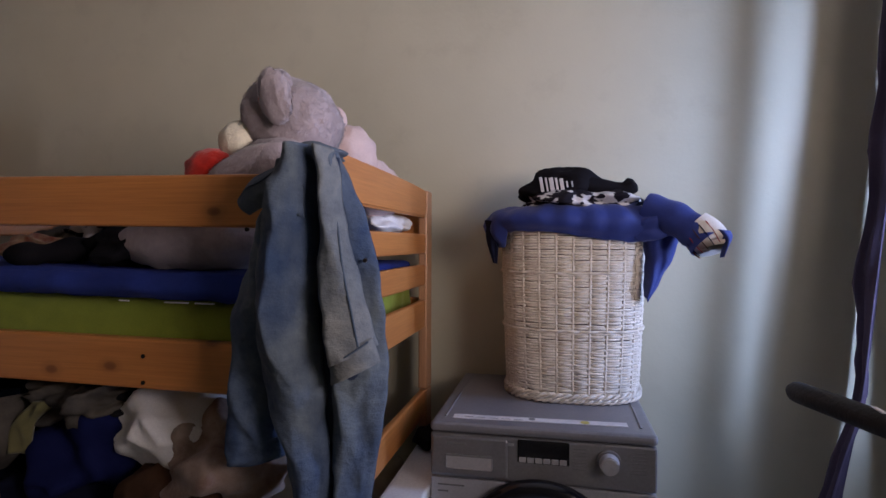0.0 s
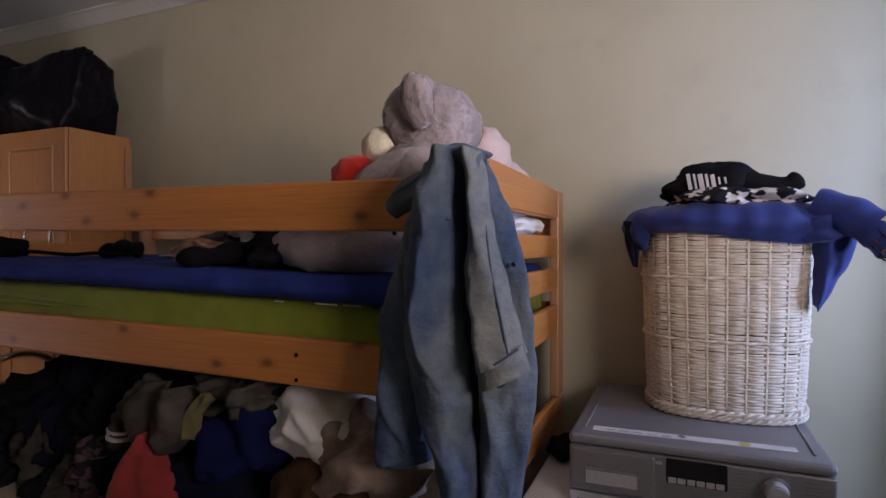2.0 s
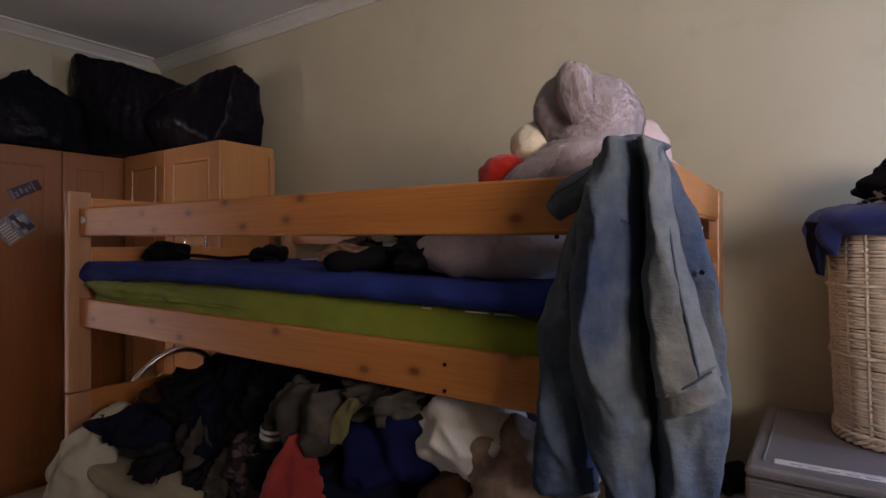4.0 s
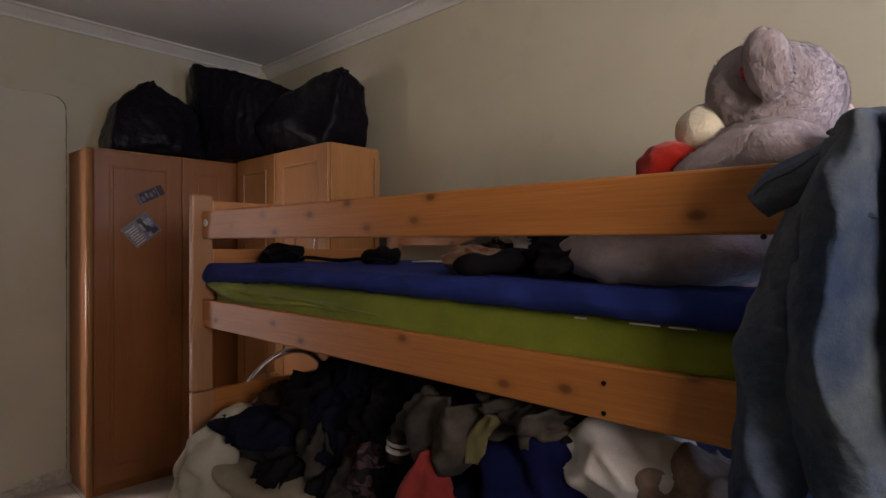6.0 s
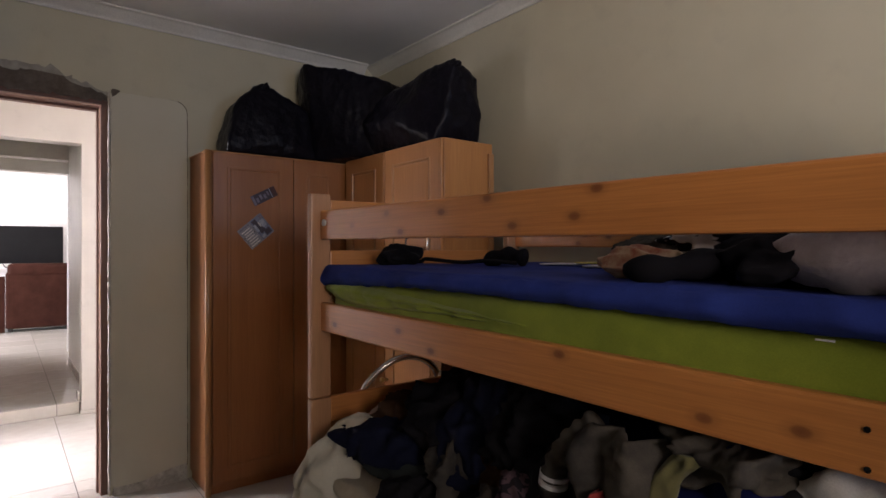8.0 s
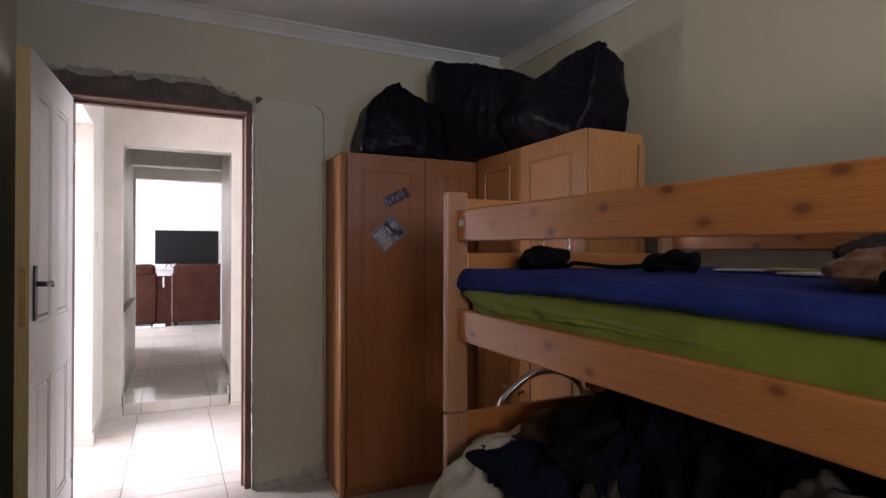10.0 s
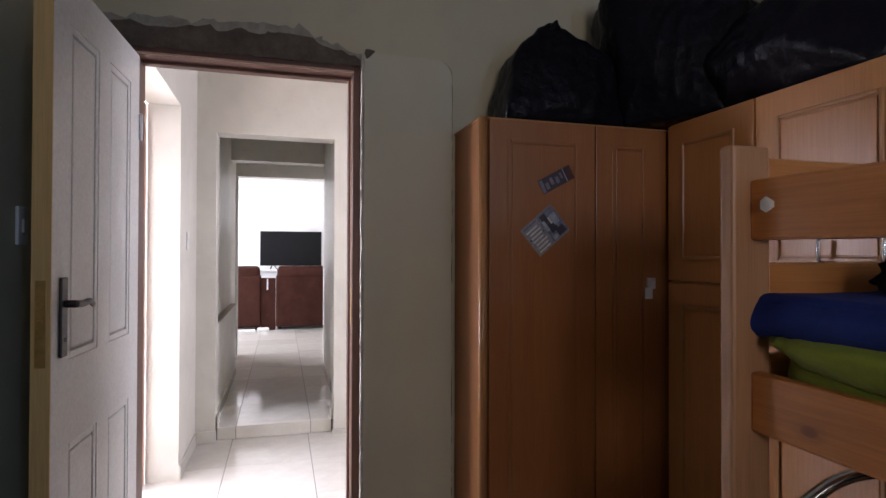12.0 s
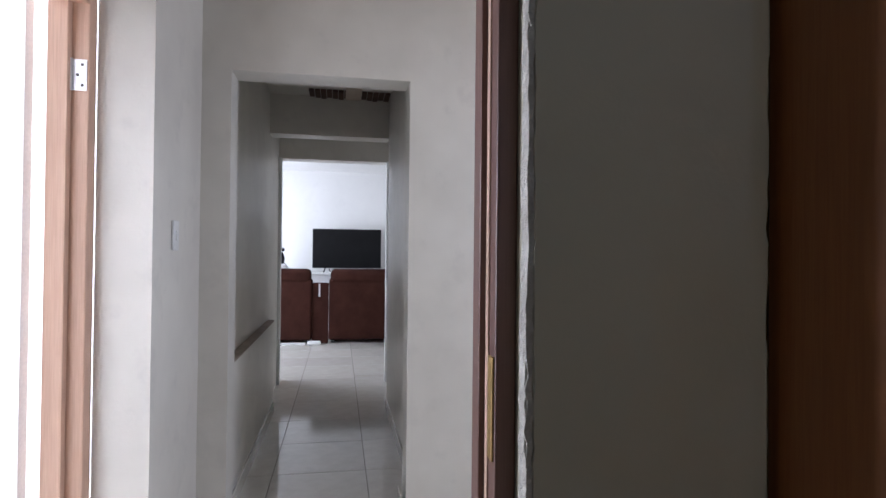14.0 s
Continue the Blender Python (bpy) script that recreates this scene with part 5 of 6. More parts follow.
bag([(-4.0, 1.07, 1.846), (-3.74, 1.07, 1.846), (-3.74, 1.60, 1.846), (-4.0, 1.60, 1.846), (-3.73, 1.06, 1.90), (-4.0, 1.07, 1.93), (-3.77, 1.10, 2.13), (-3.95, 1.12, 2.12),
     (-3.80, 1.27, 2.285), (-3.87, 1.37, 2.25), (-3.76, 1.57, 2.13), (-3.96, 1.58, 2.10), (-3.71, 1.34, 1.93)], 3, "stuffed black plastic bag with a pointed top on the wardrobe", (-3.82, 1.29, 2.25))
bag([(-3.95, 1.58, 1.846), (-3.74, 1.58, 1.846), (-3.42, 1.80, 1.856), (-3.45, 2.10, 1.856), (-3.95, 2.10, 1.846), (-3.75, 1.50, 2.43), (-3.60, 1.68, 2.39), (-3.44, 1.88, 2.32),
     (-3.5, 2.12, 2.30), (-3.95, 2.08, 2.36), (-3.98, 1.56, 2.38), (-3.70, 1.54, 2.10)], 5, "tall stuffed black plastic bag in the corner")
bag([(-3.55, 1.82, 1.856), (-2.86, 1.80, 1.856), (-2.86, 2.10, 1.856), (-3.5, 2.10, 1.856), (-2.82, 1.84, 1.97), (-2.82, 2.10, 2.0), (-3.62, 1.77, 2.05), (-3.12, 1.72, 2.0),
     (-3.44, 1.86, 2.20), (-3.2, 1.80, 2.19), (-2.96, 1.86, 2.26), (-2.80, 1.90, 2.295), (-2.85, 2.10, 2.22), (-3.4, 2.10, 2.20)], 8, "big creased black plastic bag slumped on the wardrobe", (-2.83, 1.92, 2.255))

# ---- washing machine ----
WX0, WX1, WY, WT = -0.347, 0.255, 1.53, 0.795
wm = thing("washing_machine", (-0.05, 1.85, 0), "silver-grey front-loading washing machine against the wall", "washing machine")
part("machine_body", boxed((WX0, WY + 0.012, 0.02), (WX1, 2.13, WT - 0.028), 0.01), silver, wm)
part("machine_top", boxed((WX0 - 0.002, WY - 0.005, WT - 0.028), (WX1 + 0.002, 2.135, WT), 0.012, 3), silver_top, wm, "grey plastic top panel")
part("top_ridge", boxed((WX0 + 0.03, WY + 0.05, WT), (WX0 + 0.036, 2.10, WT + 0.004), 0.002), silver_top, wm)
part("top_ridge", boxed((WX1 - 0.036, WY + 0.05, WT), (WX1 - 0.03, 2.10, WT + 0.004), 0.002), silver_top, wm)
ctrl = part("control_panel", boxed((WX0, WY - 0.002, 0.645), (WX1, WY + 0.02, WT - 0.03), 0.006), silver, wm)
drawer = part("detergent_drawer", boxed((WX0 + 0.006, WY - 0.010, 0.652), (WX0 + 0.215, WY + 0.0, WT - 0.036), 0.005), silver, wm)
part("drawer_grip", boxed((WX0 + 0.045, WY - 0.011, 0.672), (WX0 + 0.175, WY - 0.0095, 0.712), 0.004), silver_light, drawer, "recessed pale grip")
# dark strip drawn as the shade under the top of the grip recess
part("grip_shadow_gap", boxed((WX0 + 0.045, WY - 0.0125, 0.706), (WX0 + 0.175, WY - 0.011, 0.7135)), label_grey, drawer)
part("maker_mark", boxed((WX0 + 0.048, WY - 0.0108, 0.738), (WX0 + 0.098, WY - 0.0098, 0.745)), label_grey, drawer, "small dark maker's mark")
part("drawer_catch", boxed((WX0 + 0.215, WY - 0.008, WT - 0.052), (WX0 + 0.232, WY - 0.001, WT - 0.045), 0.002), silver_light, wm)
disp = part("display", boxed((-0.105, WY - 0.006, 0.700), (0.032, WY - 0.0015, 0.762), 0.003), black_gloss, wm, "black display window")
for k in range(6):
    x = -0.101 + 0.0215 * k
    part("touch_key", boxed((x, WY - 0.008, 0.702), (x + 0.019, WY - 0.0055, 0.716), 0.002), silver_light, disp)
bm = bmesh.new()
disc(bm, (0.133, WY - 0.007, 0.720), (0, -1, 0), 0.031, 0.012, 40)
part("dial_ring", bm, silver, wm, soft=False)
bm = bmesh.new()
disc(bm, (0.133, WY - 0.026, 0.720), (0, -1, 0), 0.026, 0.03, 40, 0.023)
bmesh.ops.bevel(bm, geom=[e for e in bm.edges if len(e.link_faces) == 2 and e.calc_face_angle() > 0.8], offset=0.003, segments=2, affect="EDGES")
dial = part("programme_dial", bm, silver_light, wm, "pale silver programme dial")
for k in range(7):
    a = math.pi * (0.15 + 0.7 * k / 6)
    for s in (-1, 1):
        part("programme_mark", boxed((0.133 + s * 0.075 - 0.018, WY - 0.0035, 0.692 + 0.009 * k), (0.133 + s * 0.075 + 0.018, WY - 0.0018, 0.694 + 0.009 * k)), silver_top, wm)
part("front_panel", boxed((WX0, WY + 0.002, 0.06), (WX1, WY + 0.02, 0.640), 0.004), silver_light, wm)
for k, w in enumerate((0.075, 0.03)):
    part("front_print", boxed((WX0 + 0.02, WY + 0.0005, 0.618 - 0.018 * k), (WX0 + 0.02 + w, WY + 0.0018, 0.622 - 0.018 * k)), label_grey, wm)
bm = bmesh.new()
ring = [(-0.045 + 0.20 * math.cos(a), WY - 0.012, 0.435 + 0.20 * math.sin(a)) for a in [k * math.tau / 48 for k in range(49)]]
tube(bm, ring, 0.026, 12, False)
part("door_ring", bm, black_gloss, wm, "black porthole door ring", soft=True)
bm = bmesh.new()
disc(bm, (-0.045, WY - 0.004, 0.435), (0, -1, 0), 0.185, 0.014, 40, 0.17)
part("door_glass", bm, black_gloss, wm)
lab = thing("label_strip", (-0.04, 1.60, WT), "long worn white label strip stuck on the machine top", "label")
bm = boxed((-0.292, 1.578, WT + 0.0005), (0.188, 1.612, WT + 0.0022))
bmesh.ops.rotate(bm, verts=bm.verts, cent=(-0.05, 1.6, WT), matrix=Matrix.Rotation(radians(2.0), 3, "Z"))
part("label_paper", bm, label_paper, lab)
for x, r, m in ((-0.07, 0.009, label_grey), (0.075, 0.013, yellow_print)):
    bm = bmesh.new()
    disc(bm, (x, 1.597, WT + 0.0025), (0, 0, 1), r, 0.001, 20)
    part("label_emblem", bm, m, lab)
for k in range(5):
    part("label_print", boxed((-0.26 + 0.035 * k, 1.583, WT + 0.0022), (-0.235 + 0.035 * k, 1.586, WT + 0.0028)), label_grey, lab)

frz = thing("chest_freezer", (-0.42, 1.7, 0), "low white chest freezer between bed and washing machine", "freezer")
part("freezer_body", boxed((-0.468, 1.43, 0.0), (-0.352, 2.05, 0.565), 0.008), white_enamel, frz)
part("freezer_lid", boxed((-0.470, 1.425, 0.571), (-0.350, 2.05, 0.61), 0.010, 3), white_enamel, frz)
pile2 = garment("black_shoe", heap((-0.42, 1.86, 0.635), (0.045, 0.09, 0.03), 80, 9, 0.008), black_cloth, "dark scuffed shoe lying on the freezer lid", "shoe")

# ---- laundry basket ----
BC, BRX, BRY, BZ0, BZ1 = Vector((0.045, 1.965, 0)), 0.225, 0.195, WT + 0.002, 1.362


def basket_point(a, z, off=0.0):
    k = 0.93 + 0.09 * (z - BZ0) / (BZ1 - BZ0) + 0.012 * math.sin(math.pi * (z - BZ0) / (BZ1 - BZ0))
    c, s = math.cos(a), math.sin(a)
    sq = 1.0 / (abs(c) ** 2.6 + abs(s) ** 2.6) ** (1 / 2.6)
    return Vector((BC.x + (BRX * k + off) * c * sq, BC.y + (BRY * k + off) * s * sq, z))


basket = thing("laundry_basket", (BC.x, BC.y, BZ0), "whitewashed wicker laundry basket, full, on the washing machine", "basket")
STAKES, SEG = 28, 280
bm = bmesh.new()
row, z = 0, BZ0 + 0.012
rng = random.Random(5)
while z < BZ1 - 0.01:
    pts = []
    lift = rng.uniform(-0.0008, 0.0008)
    for k in range(SEG + 1):
        a = math.tau * k / SEG
        ph = math.cos(STAKES * a / 2 + math.pi * (row % 2))
        off = 0.0055 * abs(math.sin(STAKES * a / 2)) - 0.002 + 0.0022 * ph + 0.0008 * noise.noise(Vector((k * 0.11, row * 0.9, 4)))
        dz = lift + 0.0016 * noise.noise(Vector((math.cos(a) * 4, math.sin(a) * 4 + row * 0.7, 9)))
        pts.append(basket_point(a, z + dz, off))
    tube(bm, pts, 0.0046 + rng.uniform(-0.0006, 0.0005), 6, False)
    z += 0.0082 + rng.uniform(-0.0004, 0.0005)
    row += 1
weave = part("weave", bm, willow, basket, "woven whitewashed willow rods", soft=True)
tagged(weave, kind="stuff")
bm = bmesh.new()
for k in range(STAKES):
    a = math.tau * k / STAKES
    tube(bm, [basket_point(a, BZ0 + (BZ1 - BZ0) * j / 10, 0.0018 + 0.0008 * noise.noise(Vector((k * 3.1, j * 0.9, 2)))) for j in range(11)], 0.0044, 6)
tagged(part("stake_ring", bm, willow, basket, "upright willow stakes", soft=True), kind="stuff")
for z0 in (BZ0 + 0.008, BZ0 + 0.022, BZ1 - 0.005):
    bm = bmesh.new()
    for s in (0, 1):
        tube(bm, [basket_point(math.tau * k / SEG, z0 + 0.005 * math.sin(STAKES * math.tau * k / SEG + math.pi * s), 0.008 + 0.004 * math.cos(STAKES * math.tau * k / SEG + math.pi * s)) for k in range(SEG + 1)], 0.005, 6, False)
    part("braid", bm, willow, basket, "twisted willow band", soft=True)
bm = bmesh.new()
rings = [[bm.verts.new(basket_point(math.tau * k / 48, z, -0.014)) for k in range(48)] for z in (BZ0 + 0.004, BZ1 - 0.01)]
for k in range(48):
    bm.faces.new((rings[0][k], rings[0][(k + 1) % 48], rings[1][(k + 1) % 48], rings[1][k]))
bm.faces.new(list(reversed(rings[0])))
part("inner_lining", bm, brown_cloth, basket)
for z0 in (BZ0 + 0.225, BZ0 + 0.405):
    bm = bmesh.new()
    tube(bm, [basket_point(math.tau * k / SEG, z0 + 0.002 * noise.noise(Vector((k * 0.05, z0 * 9, 2))), 0.007 + 0.003 * math.cos(STAKES * math.tau * k / SEG)) for k in range(SEG + 1)], 0.0048, 6, False)
    part("braid", bm, willow, basket, "single willow band", soft=True)

quilt = thing("quilted_jacket", (0.1, 1.95, 1.3), "royal blue quilted jacket spread over the basket rim", "jacket")
bm = bmesh.new()
NA, NR = 120, 14
grid = []
for j in range(NR):
    t = j / (NR - 1)
    ringv = []
    for k in range(NA):
        a = math.tau * k / NA
        drop = 0.060 + 0.018 * noise.noise(Vector((math.cos(a) * 1.3, math.sin(a) * 1.3, 5))) + (0.05 if math.cos(a) < -0.75 else 0.0) + 0.03 * max(0, math.cos(a - 5.6)) ** 3
        if t < 0.35:
            u = t / 0.35
            p = basket_point(a, BZ1 + 0.028 + 0.014 * math.sin(math.pi * u) + 0.012 * noise.noise(Vector((math.cos(a) * 2, math.sin(a) * 2, 8))), -0.10 * (1 - u) + 0.03)
        else:
            u = (t - 0.35) / 0.65
            p = basket_point(a, BZ1 + 0.028 - drop * u, 0.030 + 0.026 * math.sin(math.pi * min(1, u * 1.1)) - 0.012 * u)
        out = Vector((math.cos(a), math.sin(a), 0.3))
        p += out * (0.007 * folds(p, 90, 9.0) + 0.004 * math.sin(a * 22))
        ringv.append(bm.verts.new(p))
    grid.append(ringv)
for j in range(NR - 1):
    for k in range(NA):
        bm.faces.new((grid[j][k], grid[j][(k + 1) % NA], grid[j + 1][(k + 1) % NA], grid[j + 1][k]))
ob = part("rim_drape", bm, blue_quilt, quilt, soft=True)
md = ob.modifiers.new("thickness", "SOLIDIFY")
md.thickness, md.offset = 0.008, -1
part("shoulder_fold", heap((0.27, 1.83, 1.345), (0.085, 0.07, 0.05), 91, 10, 0.014), blue_quilt, quilt)
part("hanging_body", panel([(0.255, 1.83, 1.36), (0.262, 1.84, 1.24), (0.263, 1.85, 1.13)], [(0.37, 1.82, 1.37), (0.345, 1.83, 1.25), (0.272, 1.84, 1.11)], 92, 0.02, 0.010, 1.0, 16, 26), blue_quilt, quilt)
part("left_tail", panel([(-0.24, 1.86, 1.37), (-0.235, 1.87, 1.30), (-0.215, 1.88, 1.23)], [(-0.175, 1.82, 1.36), (-0.19, 1.83, 1.30), (-0.195, 1.84, 1.225)], 93, 0.02, 0.008, 1.0, 14, 20), navy, quilt, "dark hanging tail of the jacket")
sleeve_q = part("sleeve", tube(bmesh.new(), curve([(0.26, 1.80, 1.40), (0.33, 1.77, 1.372), (0.385, 1.74, 1.33), (0.415, 1.72, 1.295)], 20), [0.049 + 0.0025 * math.sin(1.1 * k) for k in range(20)], 20, False), blue_quilt, quilt, soft=True)
bm = tube(bmesh.new(), curve([(0.385, 1.745, 1.345), (0.42, 1.73, 1.31), (0.43, 1.715, 1.275)], 12), [0.050, 0.051, 0.052, 0.053, 0.054, 0.054, 0.053, 0.051, 0.049, 0.047, 0.045, 0.043], 20, False)
cuff = part("turned_lining", bm, stripe_cloth, quilt, "cream striped lining turned out at the cuff", soft=True)
for k in range(7):
    a = 2.6 + 0.42 * k
    c0, c1 = Vector((0.395, 1.738, 1.335)), Vector((0.43, 1.716, 1.278))
    d = (c1 - c0).normalized()
    s = d.cross(Vector((0, 1, 0))).normalized()
    n = s.cross(d)
    o = (math.cos(a) * s + math.sin(a) * n) * 0.0530
    part("lining_stripe", tube(bmesh.new(), [c0 + o * 0.97, c0.lerp(c1, 0.5) + o, c1 + o * 0.84], 0.0015, 6), [red_cloth, brown_cloth, navy][k % 3], cuff)
part("cuff_end", panel([(0.425, 1.70, 1.335), (0.45, 1.70, 1.30), (0.445, 1.70, 1.255)], [(0.475, 1.71, 1.33), (0.478, 1.71, 1.31), (0.455, 1.71, 1.262)], 94, 0.02, 0.005, 1, 12, 16), blue_quilt, quilt)

top = thing("folded_shirts", (0.05, 1.93, 1.40), "folded black tops with white lettering on the basket", "clothing")
part("black_top", heap((0.02, 1.90, 1.462), (0.135, 0.11, 0.062), 95, 8, 0.014, -4), black_cloth, top)
part("sock_end", tube(bmesh.new(), curve([(0.06, 1.83, 1.485), (0.15, 1.83, 1.466), (0.20, 1.83, 1.462), (0.232, 1.83, 1.482)], 16), [0.03, 0.03, 0.029, 0.028, 0.027, 0.026, 0.025, 0.024, 0.024, 0.024, 0.024, 0.025, 0.026, 0.027, 0.026, 0.015], 14), black_cloth, top, soft=True)
part("striped_top", heap((0.06, 1.87, 1.425), (0.175, 0.13, 0.034), 96, 14, 0.012), bw_print, top, "black and white patterned top")
for k, (w, h) in enumerate(((0.010, 0.046), (0.006, 0.044), (0.013, 0.042), (0.007, 0.040), (0.011, 0.036), (0.005, 0.020), (0.005, 0.018))):
    x = -0.052 + 0.0155 * k
    bm = boxed((x - w / 2, 1.772, 1.476 - h / 2), (x + w / 2, 1.782, 1.476 + h / 2), 0.001)
    bmesh.ops.rotate(bm, verts=bm.verts, cent=(x, 1.778, 1.476), matrix=Matrix.Rotation(radians(-10), 3, "Y"))
    part("white_print_bar", bm, white_print, top)

# ---- curtain and handlebar by the window ----
curtain = thing("curtain", (1.0, 1.9, 0.1), "dark mauve curtain drawn half across the window", "curtain")
part("curtain_cloth", panel([(1.03, 1.93, 2.35), (1.00, 1.93, 1.75), (0.967, 1.93, 1.4), (0.935, 1.93, 1.1), (0.90, 1.93, 0.78), (0.82, 1.92, 0.50), (0.76, 1.90, 0.12)], [(1.08, 2.11, 2.35), (1.07, 2.11, 1.75), (1.05, 2.11, 1.4), (1.03, 2.11, 1.1), (1.0, 2.12, 0.78), (0.95, 2.12, 0.50), (0.90, 2.13, 0.12)], 97, 0.0, 0.020, 3.0, 50, 40, 0.004, out=(-1, 0, 0), freq=3), mauve, curtain)
# unseen panel, placed to keep the warm fill off the wall's east end
part("curtain_cloth", panel([(1.04, 0.93, 2.35), (1.03, 0.92, 1.5), (1.02, 0.92, 0.8), (1.02, 0.93, 0.12)], [(0.995, 1.46, 2.35), (0.965, 1.45, 1.5), (0.93, 1.45, 0.8), (0.90, 1.46, 0.12)], 98, 0.0, 0.024, 6.0, 70, 40, 0.004, out=(-1, 0, 0), freq=3), mauve, curtain)
# unseen strip, added so that it casts a dark streak on the north wall
part("curtain_cloth", panel([(1.020, 1.79, 2.35), (0.998, 1.79, 1.5), (0.97, 1.79, 0.8), (0.94, 1.79, 0.12)], [(1.04, 1.81, 2.35), (1.018, 1.81, 1.5), (0.99, 1.81, 0.8), (0.96, 1.81, 0.12)], 99, 0.0, 0.004, 1.0, 8, 40, 0.004, out=(-1, 0, 0), freq=3), mauve, curtain, "unseen strip of curtain cloth added to shade the wall")
part("curtain_rail", tube(bmesh.new(), [(1.04, -0.42, 2.37), (1.04, 2.15, 2.37)], 0.012, 12), chrome, curtain, soft=True)
for y in (0.15, 1.15, 2.1):
    part("rail_bracket", boxed((1.04, y - 0.01, 2.36), (1.125, y + 0.01, 2.38), 0.002), chrome, curtain)

bike = thing("exercise_bike", (0.62, 0.95, 0), "black exercise bike with a padded handlebar grip", "exercise bike")
grip = part("handlebar_grip", tube(bmesh.new(), curve([(0.45, 1.215, 1.008), (0.47, 1.10, 1.013), (0.52, 0.95, 1.012), (0.60, 0.90, 1.0)], 20), [0.012, 0.020] + [0.0205] * 18, 16), black_rubber, bike, "black foam grip", soft=True)
part("grip_print", boxed((0.492, 0.985, 1.0315), (0.502, 1.02, 1.034), 0.001), white_print, grip)
part("handlebar_stem", tube(bmesh.new(), [(0.60, 0.90, 1.0), (0.64, 0.92, 0.6), (0.66, 0.95, 0.05)], 0.022, 14), black_gloss, bike, soft=True)
part("base_foot", boxed((0.45, 0.91, 0.0), (0.87, 0.99, 0.05), 0.01), black_gloss, bike)

# ---- living room ----
def sofa(y0, y1, label):
    so = thing("sofa", (-11.6, (y0 + y1) / 2, FLOOR2), label, "sofa", "brown sofas in the living room")
    part("sofa_back", boxed((-11.42, y0, FLOOR2 + 0.05), (-11.22, y1, 0.985), 0.03, 4), sofa_brown, so)
    part("sofa_seat", boxed((-12.1, y0 + 0.02, FLOOR2 + 0.05), (-11.42, y1 - 0.02, 0.52), 0.03, 3), sofa_brown, so)
    bm = boxed((-11.52, y0 + 0.02, 0.93), (-11.20, y1 - 0.02, 1.125), 0.07, 5)
    part("head_cushion", bm, sofa_brown, so, soft=True)
    for y in (y0 + 0.06, y1 - 0.06):
        part("foot", boxed((-11.40, y - 0.03, FLOOR2), (-11.34, y + 0.03, FLOOR2 + 0.05)), black_gloss, so)


sofa(-1.35, -0.10, "brown suede recliner sofa seen from behind")
sofa(0.13, 1.6, "brown suede recliner sofa beside another, seen from behind")
filler = thing("side_table", (-11.3, 0.015, FLOOR2), "narrow brown console between the sofas", "table")
part("console_body", boxed((-11.40, -0.098, FLOOR2), (-11.25, 0.125, 0.93), 0.01), sofa_brown, filler)
part("paper", boxed((-11.245, -0.012, 0.74), (-11.243, 0.012, 0.92)), label_paper, filler, "strip of white paper")
cable = garment("power_strip", boxed((-11.19, -0.75, FLOOR2), (-11.13, -0.18, FLOOR2 + 0.03), 0.006), white_plastic, "white power strip lying behind the sofa", "power strip")
garment("adapter", boxed((-11.18, -0.15, FLOOR2), (-11.10, 0.03, FLOOR2 + 0.055), 0.02, 3), white_plastic, "white adapter lying behind the sofa", "adapter")

tv_black = mottled("television_black", (0.006, 0.006, 0.007), (0.004, 0.004, 0.005), 8, 0.45, 0.0, spec=0.2)
tvx = -12.62
tv = thing("television", (tvx, 0.39, 0.70), "black flat-screen television, switched off, on a low stand", "television")
part("tv_body", boxed((tvx - 0.05, -0.165, 1.105), (tvx, 0.945, 1.745), 0.008), tv_black, tv)
part("tv_screen", boxed((tvx, -0.15, 1.125), (tvx + 0.002, 0.93, 1.733)), tv_black, tv)
for y in (0.05, 0.73):
    part("tv_foot", tube(bmesh.new(), [(tvx - 0.02, y, 1.12), (tvx + 0.08, y - 0.03, 1.045)], 0.01, 8), black_gloss, tv)
stand = thing("tv_stand", (tvx, 0.39, FLOOR2), "white television stand against the wall", "stand")
part("stand_top", boxed((END_X + 0.01, -1.1, 1.0), (tvx + 0.18, 1.3, 1.035), 0.006), white_plastic, stand)
part("stand_body", boxed((END_X + 0.01, -1.05, FLOOR2), (tvx + 0.12, 1.25, 1.0), 0.006), white_plastic, stand)
orn = thing("ornament", (-12.6, -0.62, 1.035), "small dark bird ornament on a white stone", "ornament")
part("ornament_stone", heap((-12.58, -0.64, 1.10), (0.07, 0.09, 0.09), 101, 9, 0.02, sub=3), white_print, orn)
bm = bmesh.new()
ellipsoid(bm, (-12.56, -0.64, 1.30), (0.03, 0.035, 0.10), 3, 0.1, 3, (20, 0, 0))
ellipsoid(bm, (-12.56, -0.62, 1.40), (0.022, 0.025, 0.03), 4, 0.1, 2)
tube(bm, [(-12.56, -0.62, 1.06), (-12.56, -0.63, 1.25)], 0.02, 8)
part("bird_figure", bm, charcoal, orn)
garment("tv_cable", tube(bmesh.new(), curve([(-12.55, 0.10, 1.10), (-12.50, 0.13, 1.05), (-12.45, 0.17, 1.045), (-12.42, 0.22, 1.04)], 14), 0.008, 6), black_rubber, "black cable trailing from the television", "cable")

# ---- floors and tiles ----
structure("ground", boxed((-40, -40, -0.32), (40, 40, -0.3)), grout, "bare ground around the house", "ground")


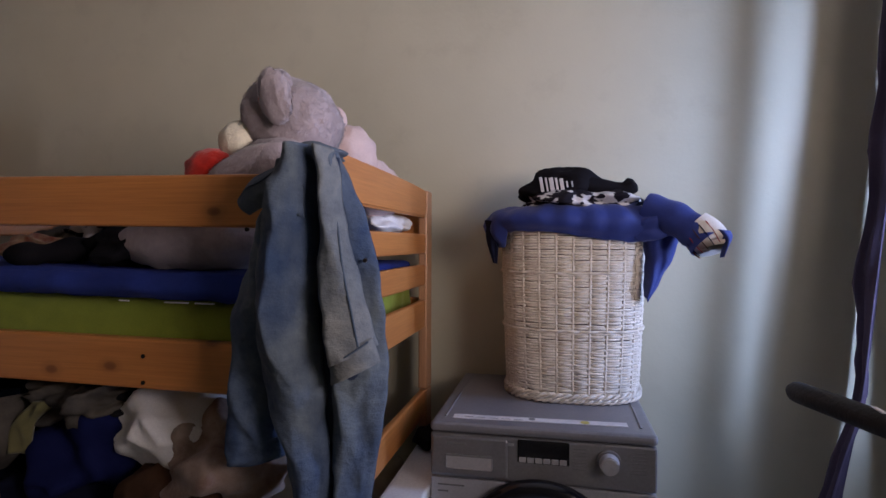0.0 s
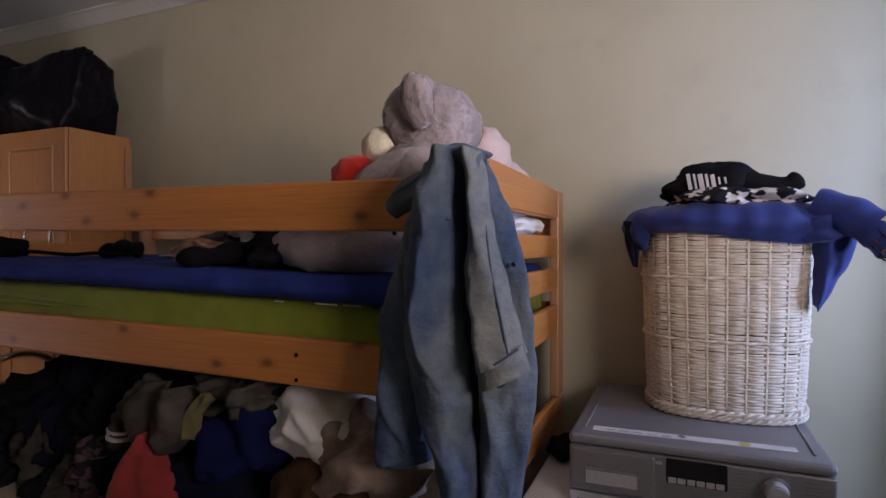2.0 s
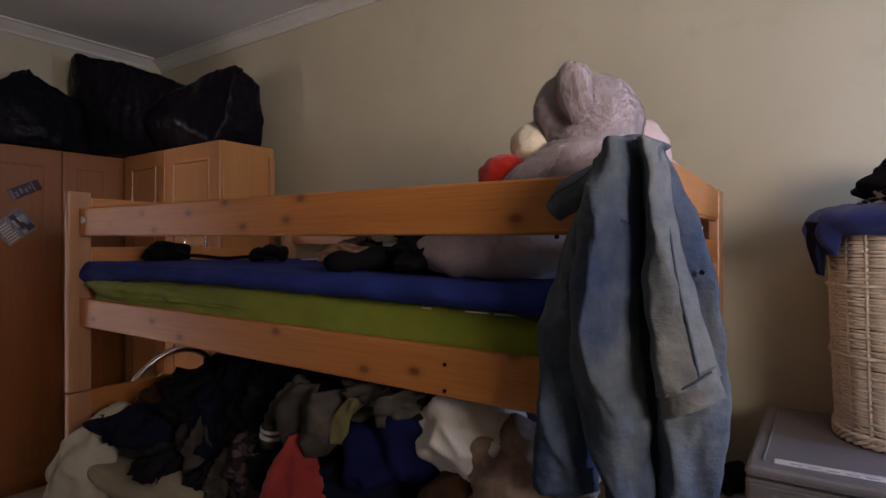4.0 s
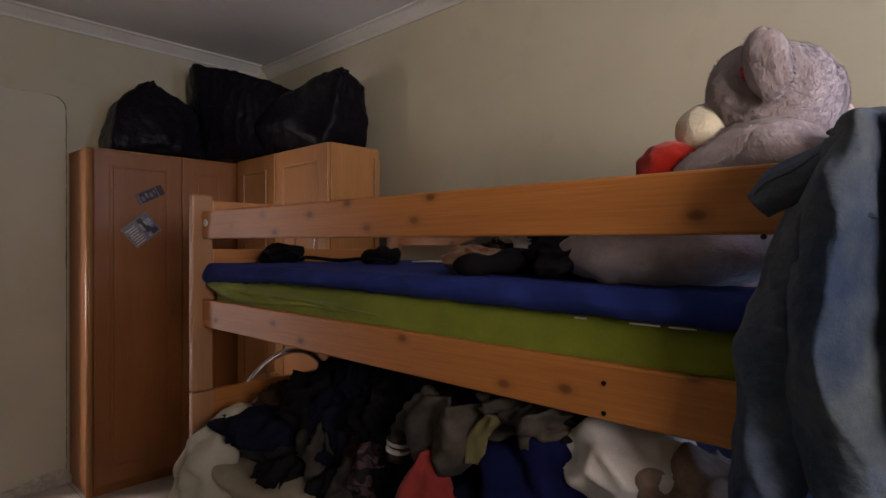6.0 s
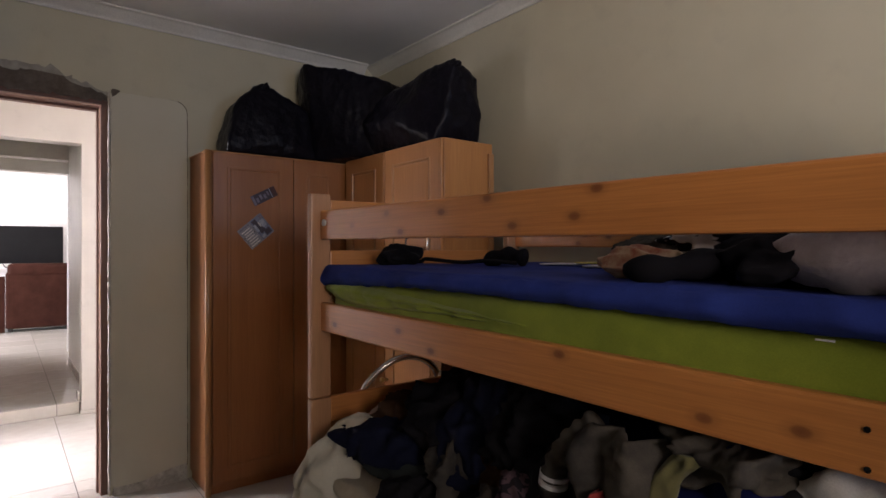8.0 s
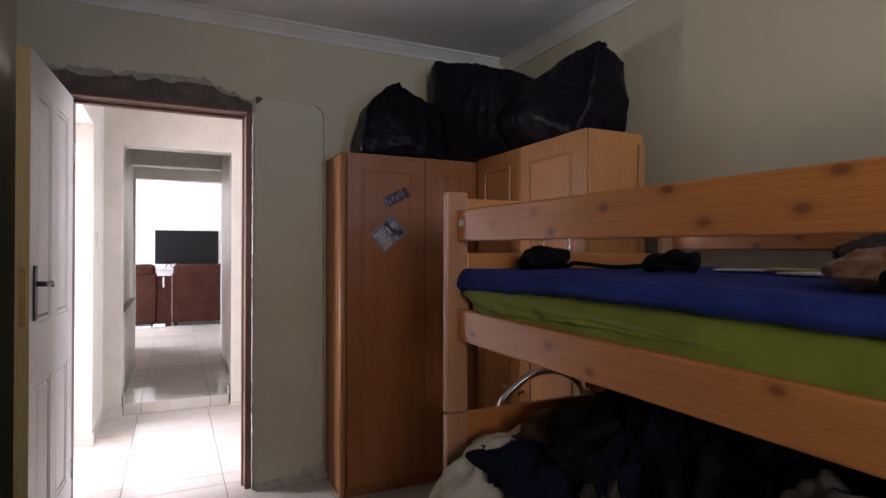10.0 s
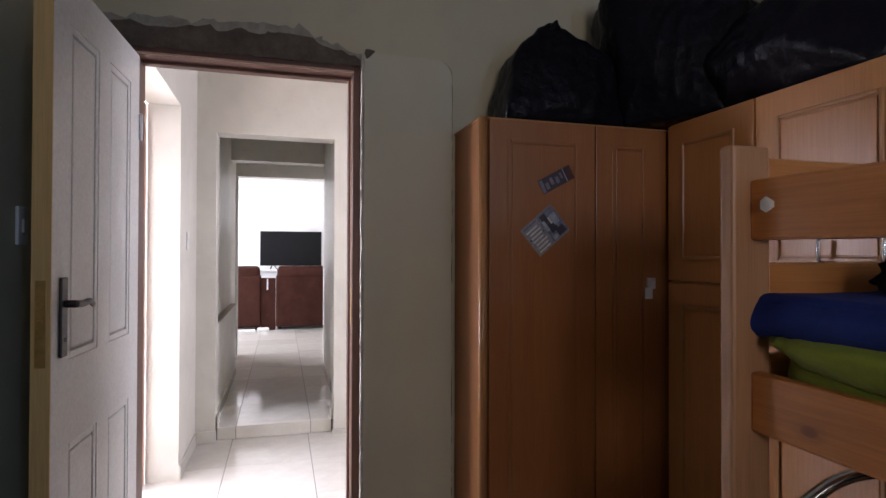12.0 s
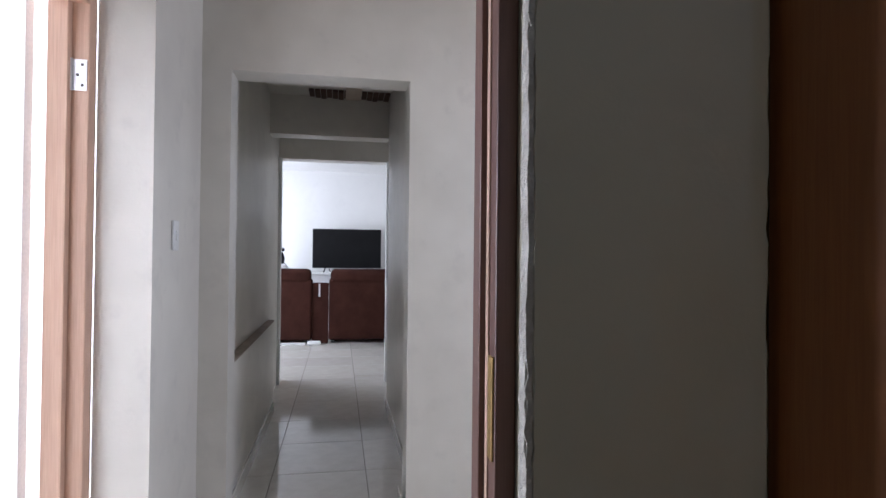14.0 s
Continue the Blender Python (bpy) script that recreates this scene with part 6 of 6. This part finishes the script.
def tiled_floor(name, x0, x1, y0, y1, z, label, ox, oy, size=0.52, dx=None):
    fl = structure(name, boxed((x0, y0, z - 0.3 if z < 0.05 else -0.29), (x1, y1, z - 0.003)), grout, label, "floor")
    shared = {}
    gap = 0.0035
    i0, i1 = math.floor((x0 - ox) / size), math.ceil((x1 - ox) / size)
    j0, j1 = math.floor((y0 - oy) / size), math.ceil((y1 - oy) / size)
    for i in range(i0, i1):
        for j in range(j0, j1):
            a0, a1 = max(x0, ox + i * size), min(x1, ox + (i + 1) * size)
            b0, b1 = max(y0, oy + j * size), min(y1, oy + (j + 1) * size)
            w, h = a1 - a0 - gap, b1 - b0 - gap
            if w < 0.02 or h < 0.02:
                continue
            key = (round(w, 3), round(h, 3))
            if key not in shared:
                me = bpy.data.meshes.new("tile")
                bm = boxed((-w / 2, -h / 2, -0.008), (w / 2, h / 2, 0))
                top = max(bm.faces, key=lambda f: f.calc_center_median().z)
                bmesh.ops.bevel(bm, geom=list(top.edges), offset=0.0015, segments=1, affect="EDGES")
                bm.to_mesh(me)
                bm.free()
                me.materials.append(tile_cream)
                shared[key] = me
            t = new("tile", shared[key])
            t.parent = fl
            t.location = ((a0 + a1) / 2, (b0 + b1) / 2, z + 0.0006 * noise.noise(Vector((i * 1.7, j * 2.3, 1))))
    return fl


tiled_floor("floor_bedroom", DOOR_X - W, WIN_X, BACK_Y, BED_Y, 0.0, "cream glazed floor tiles of the bedroom", -4.42, -0.11)
tiled_floor("floor_hall", HALL_X - 0.06, DOOR_X - W, -0.58, 2.4, 0.0, "cream glazed floor tiles of the hall", -4.38, -0.11)
tiled_floor("floor_passage", -9.0, HALL_X - 0.06, -0.5, 0.95, FLOOR2, "glossy cream passage tiles one step up", -6.54, -0.09)
tiled_floor("floor_living", END_X, -9.0, -2.75, 3.05, FLOOR2, "glossy cream living room tiles", -6.54, -0.09)
tiled_floor("floor_side_room", -6.9, -3.0, -3.1, -0.58, 0.0, "cream glazed floor tiles of the side room", -4.38, -0.11)
step = tagged(new("step"), "low tiled step up into the passage", "step", kind="structure")
for y0, y1 in ((-0.213, -0.092), (-0.088, 0.428), (0.432, 0.578)):
    part("riser_tile", boxed((HALL_X - 0.06, y0, 0.002), (HALL_X - 0.050, y1, FLOOR2 + 0.001), 0.0015), tile_cream, step)
